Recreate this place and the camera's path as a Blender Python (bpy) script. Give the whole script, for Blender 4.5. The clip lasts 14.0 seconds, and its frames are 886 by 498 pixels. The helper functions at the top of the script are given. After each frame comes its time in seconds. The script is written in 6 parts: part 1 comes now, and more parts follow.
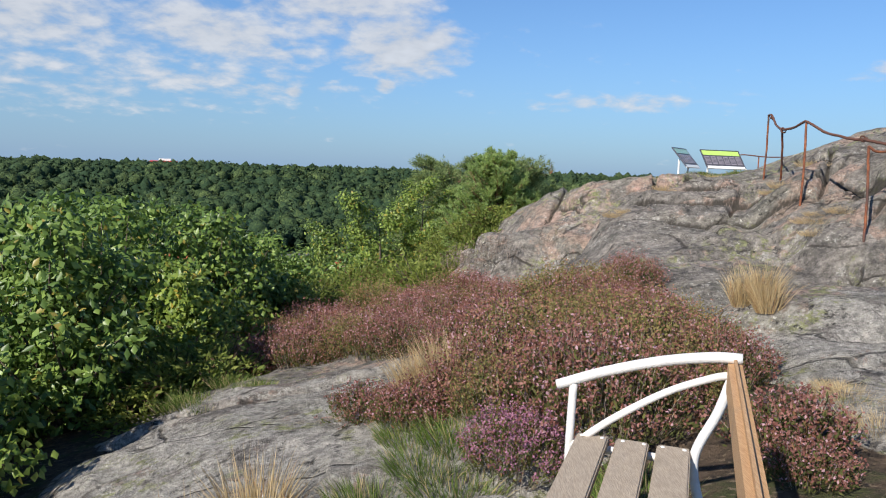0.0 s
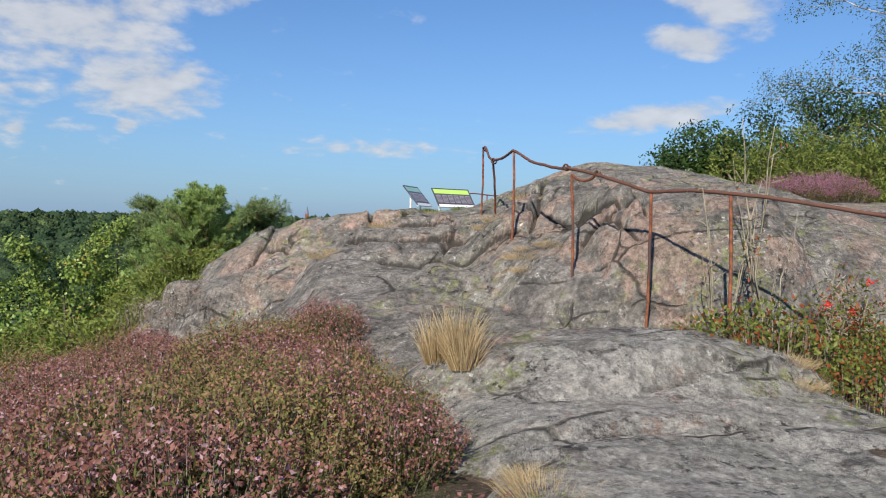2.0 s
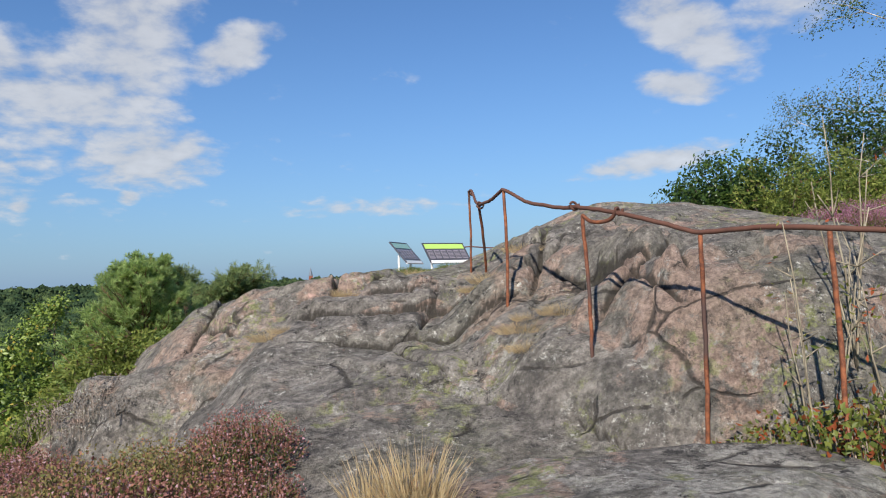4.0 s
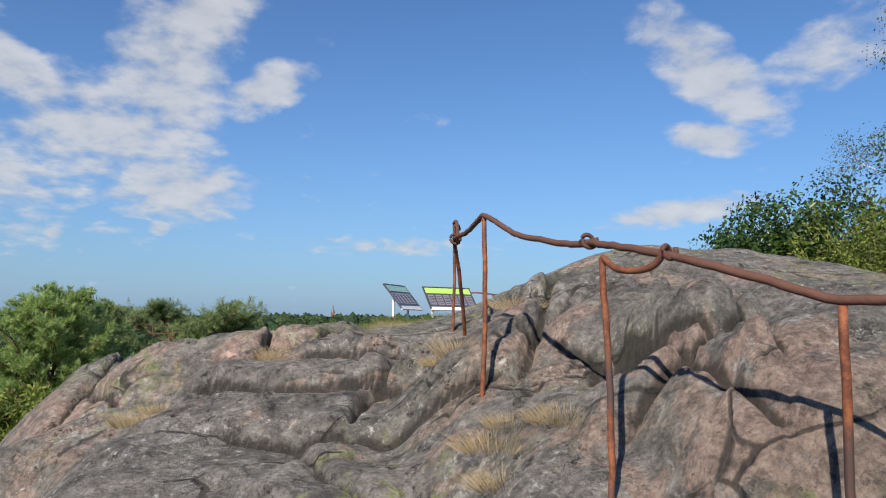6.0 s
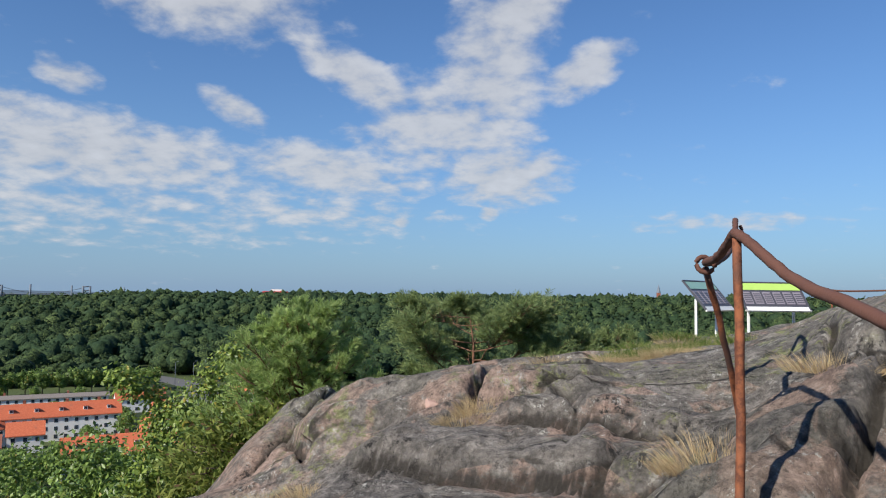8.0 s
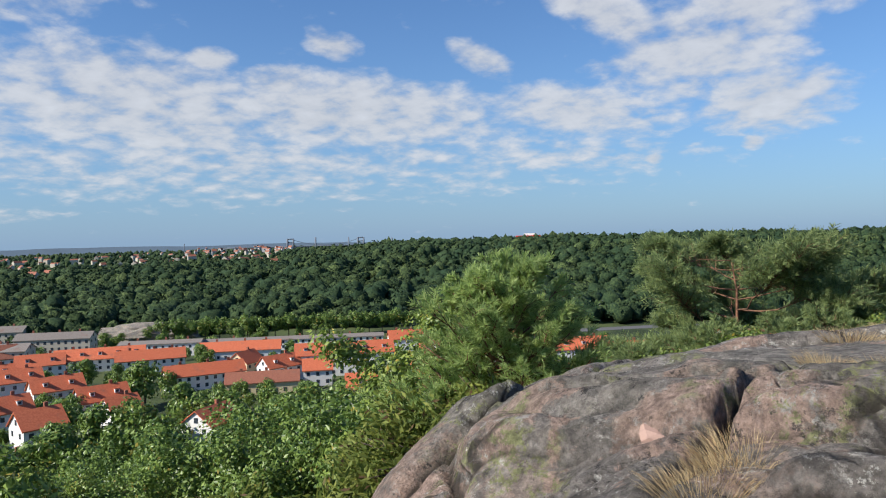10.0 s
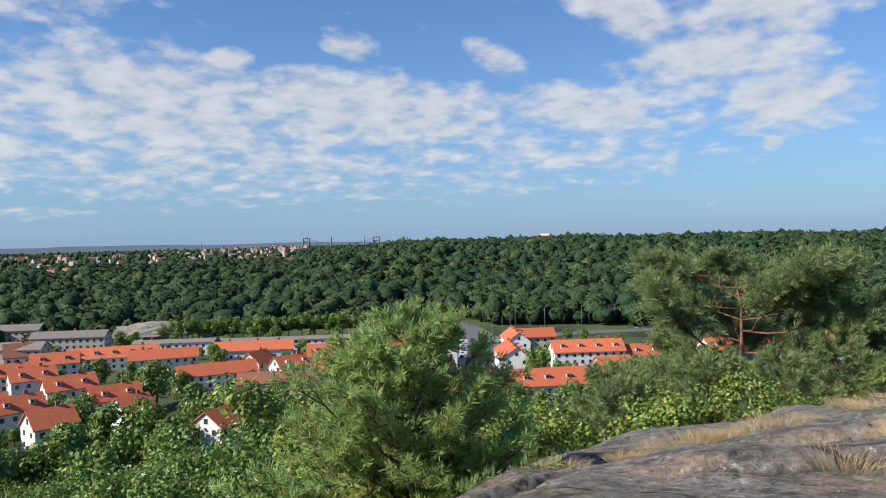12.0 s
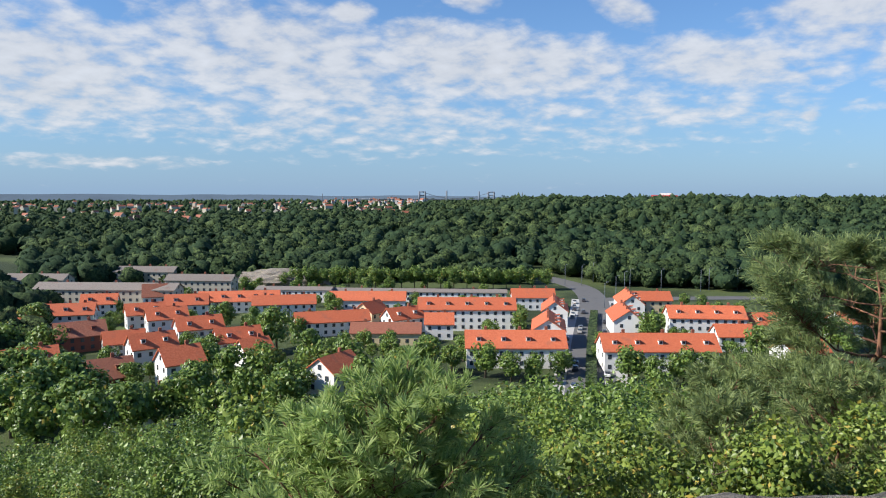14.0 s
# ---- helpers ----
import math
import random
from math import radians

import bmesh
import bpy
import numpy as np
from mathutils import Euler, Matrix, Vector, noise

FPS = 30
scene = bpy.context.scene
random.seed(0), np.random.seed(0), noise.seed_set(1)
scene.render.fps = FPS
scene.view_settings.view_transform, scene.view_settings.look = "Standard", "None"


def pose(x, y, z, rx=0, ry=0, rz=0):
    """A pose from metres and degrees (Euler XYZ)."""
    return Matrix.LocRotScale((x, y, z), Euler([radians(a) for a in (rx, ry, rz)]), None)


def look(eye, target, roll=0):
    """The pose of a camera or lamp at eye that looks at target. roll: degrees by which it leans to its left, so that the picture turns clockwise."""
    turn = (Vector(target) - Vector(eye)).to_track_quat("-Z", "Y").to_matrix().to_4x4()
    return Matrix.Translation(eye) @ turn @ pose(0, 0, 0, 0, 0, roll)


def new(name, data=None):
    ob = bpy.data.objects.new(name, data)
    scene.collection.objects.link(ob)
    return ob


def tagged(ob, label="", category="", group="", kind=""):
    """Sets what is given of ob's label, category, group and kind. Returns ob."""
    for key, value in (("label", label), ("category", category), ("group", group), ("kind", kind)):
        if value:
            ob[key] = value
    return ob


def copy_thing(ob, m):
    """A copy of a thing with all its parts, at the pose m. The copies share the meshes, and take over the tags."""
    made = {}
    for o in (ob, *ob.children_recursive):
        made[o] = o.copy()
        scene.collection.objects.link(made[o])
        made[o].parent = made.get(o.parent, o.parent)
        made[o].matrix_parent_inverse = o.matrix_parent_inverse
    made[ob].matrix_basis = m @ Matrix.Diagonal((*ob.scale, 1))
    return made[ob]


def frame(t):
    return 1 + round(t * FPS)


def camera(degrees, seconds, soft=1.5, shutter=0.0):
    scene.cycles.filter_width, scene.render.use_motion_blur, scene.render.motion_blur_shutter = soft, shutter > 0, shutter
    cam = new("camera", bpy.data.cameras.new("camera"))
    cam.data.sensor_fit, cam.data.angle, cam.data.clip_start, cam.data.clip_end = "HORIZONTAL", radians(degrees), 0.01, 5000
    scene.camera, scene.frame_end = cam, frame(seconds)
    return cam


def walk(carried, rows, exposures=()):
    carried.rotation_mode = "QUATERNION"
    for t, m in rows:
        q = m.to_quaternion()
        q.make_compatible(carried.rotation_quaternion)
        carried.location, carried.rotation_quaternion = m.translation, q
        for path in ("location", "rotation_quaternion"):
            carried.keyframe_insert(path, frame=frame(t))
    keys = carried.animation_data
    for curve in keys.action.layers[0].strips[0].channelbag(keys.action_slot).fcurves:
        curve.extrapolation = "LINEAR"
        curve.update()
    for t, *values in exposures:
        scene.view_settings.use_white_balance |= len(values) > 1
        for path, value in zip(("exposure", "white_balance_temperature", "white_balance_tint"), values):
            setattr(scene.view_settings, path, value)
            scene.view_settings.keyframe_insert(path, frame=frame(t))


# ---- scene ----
cam = camera(62.0, 14.0, soft=1.1)
PATH = [
    (0, (0.044, 0.533, 1.522), (0.038, 2.521, 1.305), 2.0),
    (0.5, (0.177, 0.848, 1.52), (0.488, 2.815, 1.344), 1.6),
    (0.7, (0.287, 0.996, 1.521), (0.664, 2.955, 1.377), 0.9),
    (1, (0.465, 1.2, 1.513), (0.917, 3.145, 1.411), 1.3),
    (1.5, (0.785, 1.528, 1.463), (1.353, 3.445, 1.403), 1.9),
    (2, (1.021, 1.932, 1.432), (1.651, 3.828, 1.352), 1.5),
    (2.5, (1.3, 2.383, 1.45), (1.882, 4.295, 1.396), -0.8),
    (3, (1.432, 2.816, 1.488), (2.006, 4.731, 1.529), -3.1),
    (5.5, (2.937, 5.461, 1.579), (3.607, 7.343, 1.687), 2.1),
    (6, (3.142, 5.941, 1.668), (3.698, 7.854, 1.849), 0.9),
    (6.5, (3.391, 6.387, 1.833), (3.781, 8.329, 2.109), 1.4),
    (7, (3.589, 6.782, 1.953), (3.811, 8.763, 2.112), 0.9),
    (7.5, (3.886, 7.22, 2.061), (3.86, 9.218, 2.147), 0.6),
    (8, (4.043, 7.676, 2.084), (3.747, 9.65, 2.199), 0.8),
    (8.5, (4.069, 8.145, 2.101), (3.529, 10.068, 2.195), 0.6),
    (9, (4.013, 8.701, 2.136), (3.133, 10.498, 2.126), 1.3),
    (11.5, (3.858, 11.063, 2.22), (2.922, 12.83, 2.18), -2.7),
    (12, (4.035, 11.589, 2.518), (3.062, 13.336, 2.481), -1.2),
    (12.5, (4.141, 11.994, 2.707), (3.375, 13.839, 2.617), 0.0),
    (13, (4.092, 12.47, 2.815), (3.343, 14.316, 2.639), 0.8),
    (13.5, (3.932, 12.945, 2.897), (2.984, 14.693, 2.682), 0.4),
    (14, (3.782, 13.35, 2.959), (2.554, 14.921, 2.804), 0.2),
]
walk(cam, [(t, look(eye, target, roll)) for t, eye, target, roll in PATH],
     [(0, 0.64), (3, 0.54), (5.5, 0.55), (6, 0.52), (7, 0.38), (7.6, 0.42), (9, 0.58), (11.5, 0.62), (12.5, 0.68), (14, 0.74)])

# ---- world, sun ----
SUN_AZ, SUN_EL = -142.0, 36.0          # degrees from +y to the right, and above the horizon
sun_dir = Vector((math.sin(radians(SUN_AZ)) * math.cos(radians(SUN_EL)), math.cos(radians(SUN_AZ)) * math.cos(radians(SUN_EL)), math.sin(radians(SUN_EL))))
sun = new("sun", bpy.data.lights.new("sun", "SUN"))
sun.data.energy, sun.data.angle, sun.data.color = 4.6, radians(0.53), (1.0, 0.94, 0.85)
sun.matrix_world = look(sun_dir * 50, (0, 0, 0))

world = bpy.data.worlds.new("sky")
scene.world = world
world.use_nodes = True
wn, wl = world.node_tree.nodes, world.node_tree.links
wn.clear()


def wnode(kind, **values):
    n = wn.new(kind)
    for key, value in values.items():
        n.inputs[key].default_value = value
    return n


def wmath(op, a, b=0.0, c=None, clamp=False):
    n = wn.new("ShaderNodeMath")
    n.operation, n.use_clamp = op, clamp
    for i, v in enumerate((a, b, c)):
        if v is None:
            continue
        if isinstance(v, (int, float)):
            n.inputs[i].default_value = v
        else:
            wl.new(v, n.inputs[i])
    return n.outputs[0]


sky = wn.new("ShaderNodeTexSky")
sky.sky_type, sky.sun_disc = "NISHITA", False
sky.sun_elevation, sky.sun_rotation = radians(SUN_EL), radians(SUN_AZ)
sky.air_density, sky.dust_density, sky.ozone_density = 1.0, 0.0, 2.0
coord = wn.new("ShaderNodeTexCoord")
split = wn.new("ShaderNodeSeparateXYZ")
wl.new(coord.outputs["Generated"], split.inputs[0])
dx, dy, dz = split.outputs
up = wmath("MAXIMUM", dz, 0.0)
den = wmath("ADD", up, 0.28)
flat = wn.new("ShaderNodeCombineXYZ")          # a cloud layer seen in perspective
wl.new(wmath("DIVIDE", dx, den), flat.inputs[0])
wl.new(wmath("DIVIDE", dy, den), flat.inputs[1])


def wnoise(scale, detail, rough, w, distortion=0.0):
    n = wn.new("ShaderNodeTexNoise")
    n.noise_dimensions = "4D"
    n.inputs["Scale"].default_value, n.inputs["Detail"].default_value = scale, detail
    n.inputs["Roughness"].default_value, n.inputs["W"].default_value, n.inputs["Distortion"].default_value = rough, w, distortion
    wl.new(flat.outputs[0], n.inputs["Vector"])
    return n.outputs["Fac"]


def bank(az, el, wide, high, tilt=0.0):
    """How much cloud a bank centred on that azimuth and elevation lends to a direction."""
    az0, el0 = radians(az), radians(el)
    side = wmath("ADD", wmath("MULTIPLY", dx, math.cos(az0)), wmath("MULTIPLY", dy, -math.sin(az0)))
    ahead = wmath("ADD", wmath("MULTIPLY", dx, math.sin(az0)), wmath("MULTIPLY", dy, math.cos(az0)))
    rise = wmath("SUBTRACT", dz, math.sin(el0))
    rise = wmath("SUBTRACT", rise, wmath("MULTIPLY", side, math.tan(radians(tilt))))
    u = wmath("DIVIDE", side, math.sin(radians(wide)))
    v = wmath("DIVIDE", rise, math.sin(radians(high)))
    q = wmath("ADD", wmath("MULTIPLY", u, u), wmath("MULTIPLY", v, v))
    front = wmath("GREATER_THAN", ahead, 0.0)
    return wmath("MULTIPLY", wmath("SUBTRACT", 1.0, q, clamp=True), front)


def total(values):
    s = values[0]
    for v in values[1:]:
        s = wmath("MAXIMUM", s, v)
    return s


def faint(b, k):
    return wmath("MULTIPLY", b, k)


banks = total([bank(-5, 17, 5.75, 9.8, 30), bank(-2, 23, 5.75, 7, 40), bank(-14.5, 15.6, 7.47, 2.38, -27), bank(2.5, 16.8, 4.02, 2.24, 20), bank(-9, 12.6, 9.2, 5.04), bank(-4, 8.9, 6.32, 3.22),
               bank(-17, 9.0, 9.2, 2.66, -6), bank(-34, 9.4, 14.9, 3.78, -3), bank(-51, 9.8, 14.9, 5.18, -5), bank(-66, 8.5, 13.8, 5.32), bank(-36, 14.5, 2.64, 1.4, -10), bank(-45, 13.2, 2.3, 1.12),
               bank(-24.5, 13.2, 3.22, 1.54, -20), bank(-40, 11.8, 3.68, 1.68), bank(-5, 6.1, 1.03, 0.7), bank(-11.8, 5.3, 1.03, 0.56), bank(36, 18.2, 6.32, 3.64, -35), faint(bank(45, 18.5, 6.9, 3.08, 20), 0.6),
               bank(36.5, 13.2, 3.91, 1.4, -8), bank(33.8, 7.9, 7.47, 1.26, 7), faint(bank(12, 5.3, 9.2, 0.98), 0.5), faint(bank(-42, 6.2, 41.4, 4.48, -1), 0.62), faint(bank(-18, 5.8, 13.8, 2.24), 0.6),
               faint(bank(-62, 2.0, 10.3, 0.7), 0.55), bank(-60, 19, 18.4, 5.6, 10), bank(-30, 22, 13.8, 4.2, -10)])
puffs = wnoise(9.0, 9, 0.56, 3.1, 0.15)
wisps = wnoise(1.6, 5, 0.55, 7.7, 0.4)
cover = wmath("ADD", wmath("MULTIPLY", wmath("POWER", banks, 0.7), 1.08), wmath("MULTIPLY", wmath("SUBTRACT", puffs, 0.5), 2.6))
cover = wmath("ADD", cover, wmath("MULTIPLY", wmath("SUBTRACT", wisps, 0.5), 0.7))
ramp = wn.new("ShaderNodeMapRange")
ramp.interpolation_type = "SMOOTHSTEP"
wl.new(cover, ramp.inputs["Value"])
ramp.inputs["From Min"].default_value, ramp.inputs["From Max"].default_value = 0.30, 1.15
amount = wmath("MULTIPLY", ramp.outputs[0], 0.86)
shade = wmath("ADD", 4.2, wmath("MULTIPLY", puffs, 4.9))
cloud = wn.new("ShaderNodeCombineColor")
for i, k in enumerate((0.97, 1.0, 1.06)):
    wl.new(wmath("MULTIPLY", shade, k), cloud.inputs[i])
tint = wn.new("ShaderNodeMix")
tint.data_type, tint.blend_type = "RGBA", "MULTIPLY"
tint.inputs[0].default_value = 1.0
wl.new(sky.outputs[0], tint.inputs[6])
tint.inputs[7].default_value = (0.68, 1.0, 1.38, 1)
haze = wn.new("ShaderNodeMix")                 # pale blue summer haze towards the horizon
haze.data_type = "RGBA"
wl.new(wmath("MULTIPLY", wmath("POWER", 2.718, wmath("MULTIPLY", up, -7.0)), 0.9), haze.inputs[0])
wl.new(tint.outputs[2], haze.inputs[6])
haze.inputs[7].default_value = (2.55, 3.9, 5.9, 1)
mixed = wn.new("ShaderNodeMix")
mixed.data_type = "RGBA"
wl.new(amount, mixed.inputs[0])
wl.new(haze.outputs[2], mixed.inputs[6])
wl.new(cloud.outputs[0], mixed.inputs[7])
back = wnode("ShaderNodeBackground", Strength=0.064)
wl.new(mixed.outputs[2], back.inputs["Color"])
wout = wn.new("ShaderNodeOutputWorld")
wl.new(back.outputs[0], wout.inputs["Surface"])

# ---- materials ----
class Mat:
    """A node material put together line by line; positions are in metres of the world."""

    def __init__(self, name, rough=0.8, metal=0.0, spec=0.4):
        self.m = bpy.data.materials.new(name)
        self.m.use_nodes = True
        self.nodes, self.links = self.m.node_tree.nodes, self.m.node_tree.links
        self.b = self.nodes["Principled BSDF"]
        self.b.inputs["Roughness"].default_value, self.b.inputs["Metallic"].default_value = rough, metal
        self.b.inputs["Specular IOR Level"].default_value = spec
        self.place = self.nodes.new("ShaderNodeNewGeometry").outputs["Position"]

    def put(self, v, socket):
        if isinstance(v, bpy.types.NodeSocket):
            self.links.new(v, socket)
        elif isinstance(v, tuple):
            socket.default_value = (*v, 1)[:len(socket.default_value)]
        else:
            socket.default_value = v

    def stretch(self, x, y, z):
        n = self.nodes.new("ShaderNodeMapping")
        n.inputs["Scale"].default_value = (x, y, z)
        self.links.new(self.place, n.inputs["Vector"])
        return n.outputs[0]

    def noise(self, size, detail=4, rough=0.55, at=None, distortion=0.0):
        n = self.nodes.new("ShaderNodeTexNoise")
        n.inputs["Scale"].default_value, n.inputs["Detail"].default_value = 1 / size, detail
        n.inputs["Roughness"].default_value, n.inputs["Distortion"].default_value = rough, distortion
        self.links.new(at or self.place, n.inputs["Vector"])
        return n.outputs["Fac"]

    def cells(self, size, feature="F1", at=None, out="Distance"):
        n = self.nodes.new("ShaderNodeTexVoronoi")
        n.feature = feature
        n.inputs["Scale"].default_value = 1 / size
        self.links.new(at or self.place, n.inputs["Vector"])
        return n.outputs[out]

    def ramp(self, v, lo, hi, a=0.0, b=1.0):
        n = self.nodes.new("ShaderNodeMapRange")
        n.interpolation_type = "SMOOTHSTEP"
        self.put(v, n.inputs["Value"])
        for key, value in (("From Min", lo), ("From Max", hi), ("To Min", a), ("To Max", b)):
            n.inputs[key].default_value = value
        return n.outputs[0]

    def math(self, op, a, b=0.0):
        n = self.nodes.new("ShaderNodeMath")
        n.operation = op
        self.put(a, n.inputs[0])
        self.put(b, n.inputs[1])
        return n.outputs[0]

    def mix(self, f, a, b, how="MIX"):
        n = self.nodes.new("ShaderNodeMix")
        n.data_type, n.blend_type = "RGBA", how
        self.put(f, n.inputs[0])
        self.put(a, n.inputs[6])
        self.put(b, n.inputs[7])
        return n.outputs[2]

    def attr(self, name):
        n = self.nodes.new("ShaderNodeAttribute")
        n.attribute_name = name
        return n.outputs["Fac"]

    def island(self):
        return self.nodes.new("ShaderNodeNewGeometry").outputs["Random Per Island"]

    def each(self):
        return self.nodes.new("ShaderNodeObjectInfo").outputs["Random"]

    def color(self, v):
        self.put(v, self.b.inputs["Base Color"])
        return self

    def bump(self, v, depth, strength=1.0, after=None):
        n = self.nodes.new("ShaderNodeBump")
        n.inputs["Strength"].default_value, n.inputs["Distance"].default_value = strength, depth
        self.put(v, n.inputs["Height"])
        if after:
            self.links.new(after, n.inputs["Normal"])
        self.links.new(n.outputs[0], self.b.inputs["Normal"])
        return n.outputs[0]


def rock_material():
    k = Mat("gneiss", 0.88, spec=0.25)
    grain, blotch, broad = k.noise(0.035, 6, 0.7), k.noise(0.35, 6, 0.65), k.noise(1.4, 5, 0.6)
    c = k.mix(k.ramp(blotch, 0.34, 0.66), (0.172, 0.157, 0.142), (0.350, 0.316, 0.280))
    lie = k.nodes.new("ShaderNodeMapping")                                                                       # foliation streaks
    lie.inputs["Scale"].default_value, lie.inputs["Rotation"].default_value = (0.28, 1.5, 1.3), (0.2, 0.1, 0.45)
    k.links.new(k.place, lie.inputs["Vector"])
    streak = k.noise(0.11, 7, 0.7, lie.outputs[0], 0.4)
    c = k.mix(0.85, c, k.mix(k.ramp(streak, 0.35, 0.65), (0.76, 0.75, 0.74), (1.16, 1.155, 1.15)), "MULTIPLY")
    block = k.nodes.new("ShaderNodeTexVoronoi")                                                                  # broken blocks of pink feldspar
    block.inputs["Scale"].default_value = 2.1
    k.links.new(k.place, block.inputs["Vector"])
    block_v = k.nodes.new("ShaderNodeSeparateColor")
    k.links.new(block.outputs["Color"], block_v.inputs[0])
    pink = k.math("MULTIPLY", k.ramp(block_v.outputs[0], 0.76, 0.78), k.ramp(k.noise(0.3, 7, 0.75), 0.43, 0.56))
    pink = k.math("MAXIMUM", pink, k.ramp(k.noise(0.6, 8, 0.75, distortion=0.6), 0.58, 0.64))
    pink = k.math("MAXIMUM", pink, k.ramp(k.math("ADD", k.attr("feldspar"), k.math("MULTIPLY", k.math("SUBTRACT", k.noise(0.12, 8, 0.75), 0.5), 2.4)), 0.45, 0.75))
    c = k.mix(k.math("MULTIPLY", pink, 0.8), c, k.mix(grain, (0.36, 0.235, 0.18), (0.53, 0.385, 0.31)))
    split_xyz = k.nodes.new("ShaderNodeSeparateXYZ")
    k.links.new(k.place, split_xyz.inputs[0])
    south = k.ramp(split_xyz.outputs[1], 5.6, 8.0, 0.155, 0.0)                                                    # more pale crust southwards, to brighten the slab by the bench
    c = k.mix(k.ramp(k.math("ADD", k.noise(0.40, 9, 0.8, distortion=0.4), south), 0.57, 0.63), c, (0.44, 0.41, 0.365))                # pale crust
    c = k.mix(k.ramp(k.noise(1.1, 5, 0.65), 0.46, 0.64, 0.0, 0.35), c, (0.19, 0.188, 0.140))                                     # thin olive film
    c = k.mix(k.math("MULTIPLY", k.ramp(k.noise(0.16, 9, 0.8), 0.52, 0.575), k.ramp(broad, 0.49, 0.57)), c, (0.29, 0.30, 0.145))  # green lichen
    c = k.mix(k.math("MULTIPLY", k.ramp(k.noise(0.13, 9, 0.82), 0.545, 0.60), k.ramp(k.noise(0.9, 4), 0.40, 0.58, 0.25, 1.0)), c, (0.060, 0.056, 0.052))                              # black lichen
    c = k.mix(k.math("MULTIPLY", k.ramp(k.noise(0.06, 7, 0.8), 0.57, 0.61), k.ramp(k.noise(0.8, 4), 0.46, 0.56)), c, (0.60, 0.58, 0.52))                                  # white specks
    c = k.mix(0.85, c, k.mix(k.ramp(grain, 0.3, 0.7), (0.70, 0.70, 0.70), (1.18, 1.18, 1.18)), "MULTIPLY")
    mottle = k.noise(0.085, 8, 0.78)
    c = k.mix(0.9, c, k.mix(k.ramp(mottle, 0.36, 0.62), (0.55, 0.55, 0.55), (1.30, 1.29, 1.27)), "MULTIPLY")
    c = k.mix(k.ramp(k.noise(0.028, 5, 0.7), 0.61, 0.67, 0.0, 0.6), c, (0.060, 0.054, 0.048))                    # dark mineral specks
    warped = k.nodes.new("ShaderNodeMixRGB")
    warped.inputs[0].default_value = 0.22
    k.links.new(k.place, warped.inputs[1])
    w = k.nodes.new("ShaderNodeTexNoise")
    w.inputs["Scale"].default_value, w.inputs["Detail"].default_value = 1.6, 5
    k.links.new(k.place, w.inputs["Vector"])
    k.links.new(w.outputs["Color"], warped.inputs[2])
    stretched = k.nodes.new("ShaderNodeMapping")
    stretched.inputs["Scale"].default_value, stretched.inputs["Rotation"].default_value = (0.5, 1.5, 1.6), (0.3, 0.2, 0.5)
    k.links.new(warped.outputs[0], stretched.inputs["Vector"])
    crack = k.ramp(k.cells(0.8, "DISTANCE_TO_EDGE", stretched.outputs[0]), 0.004, 0.022)
    some = k.ramp(k.noise(0.6, 4), 0.43, 0.50)
    crack = k.math("MAXIMUM", crack, some)
    c = k.mix(crack, k.mix(0.8, c, (0.05, 0.043, 0.036)), c)
    c = k.mix(k.ramp(k.attr("groove"), 0.45, 0.8, 0, 0.85), c, (0.045, 0.038, 0.03))                              # darker along the joint grooves
    # soil, litter and moss where the rock is not bare; meadow and woodland floor far down
    soil = k.mix(k.ramp(k.noise(0.12, 6, 0.7), 0.38, 0.62), (0.055, 0.04, 0.028), (0.15, 0.105, 0.07))
    soil = k.mix(k.ramp(k.noise(0.5, 5, 0.6), 0.5, 0.62), soil, (0.075, 0.085, 0.03))
    soil = k.mix(k.ramp(k.noise(0.04, 3), 0.58, 0.66), soil, (0.24, 0.18, 0.12))
    low = k.ramp(split_xyz.outputs[2], -6.0, -2.5, 1.0, 0.0)
    meadow = k.mix(k.ramp(k.noise(40, 5), 0.4, 0.6), (0.03, 0.045, 0.018), (0.075, 0.10, 0.035))
    soil = k.mix(low, soil, meadow)
    bare = k.ramp(k.math("ADD", k.attr("bare"), k.math("MULTIPLY", k.math("SUBTRACT", k.noise(0.25, 6, 0.7), 0.5), 1.1)), 0.42, 0.58)
    k.color(k.mix(bare, soil, c))
    h = k.math("ADD", k.math("MULTIPLY", k.noise(0.30, 10, 0.76), 1.0), k.math("MULTIPLY", k.noise(0.03, 5, 0.7), 0.22))
    h = k.math("ADD", h, k.math("MULTIPLY", crack, 0.25))
    k.bump(h, 0.14)
    return k.m


def leaf_material(name, dark, light, accent=None, share=0.06, gloss=0.45, glow=0.42):
    k = Mat(name, gloss, spec=0.35)
    v = k.island()
    c = k.mix(v, dark, light)
    c = k.mix(k.ramp(k.noise(1.1, 3), 0.35, 0.65, 0.0, 0.32), c, tuple(0.6 * q for q in dark))
    if accent:
        c = k.mix(k.ramp(k.math("FRACT", k.math("MULTIPLY", v, 37.0)), 1 - share, 1 - share * 0.8), c, accent)
    k.color(c)
    thin = k.nodes.new("ShaderNodeBsdfTranslucent")
    k.put(c, thin.inputs["Color"])
    both = k.nodes.new("ShaderNodeMixShader")
    both.inputs[0].default_value = glow
    k.links.new(k.b.outputs[0], both.inputs[1])
    k.links.new(thin.outputs[0], both.inputs[2])
    k.links.new(both.outputs[0], k.nodes["Material Output"].inputs["Surface"])
    return k.m


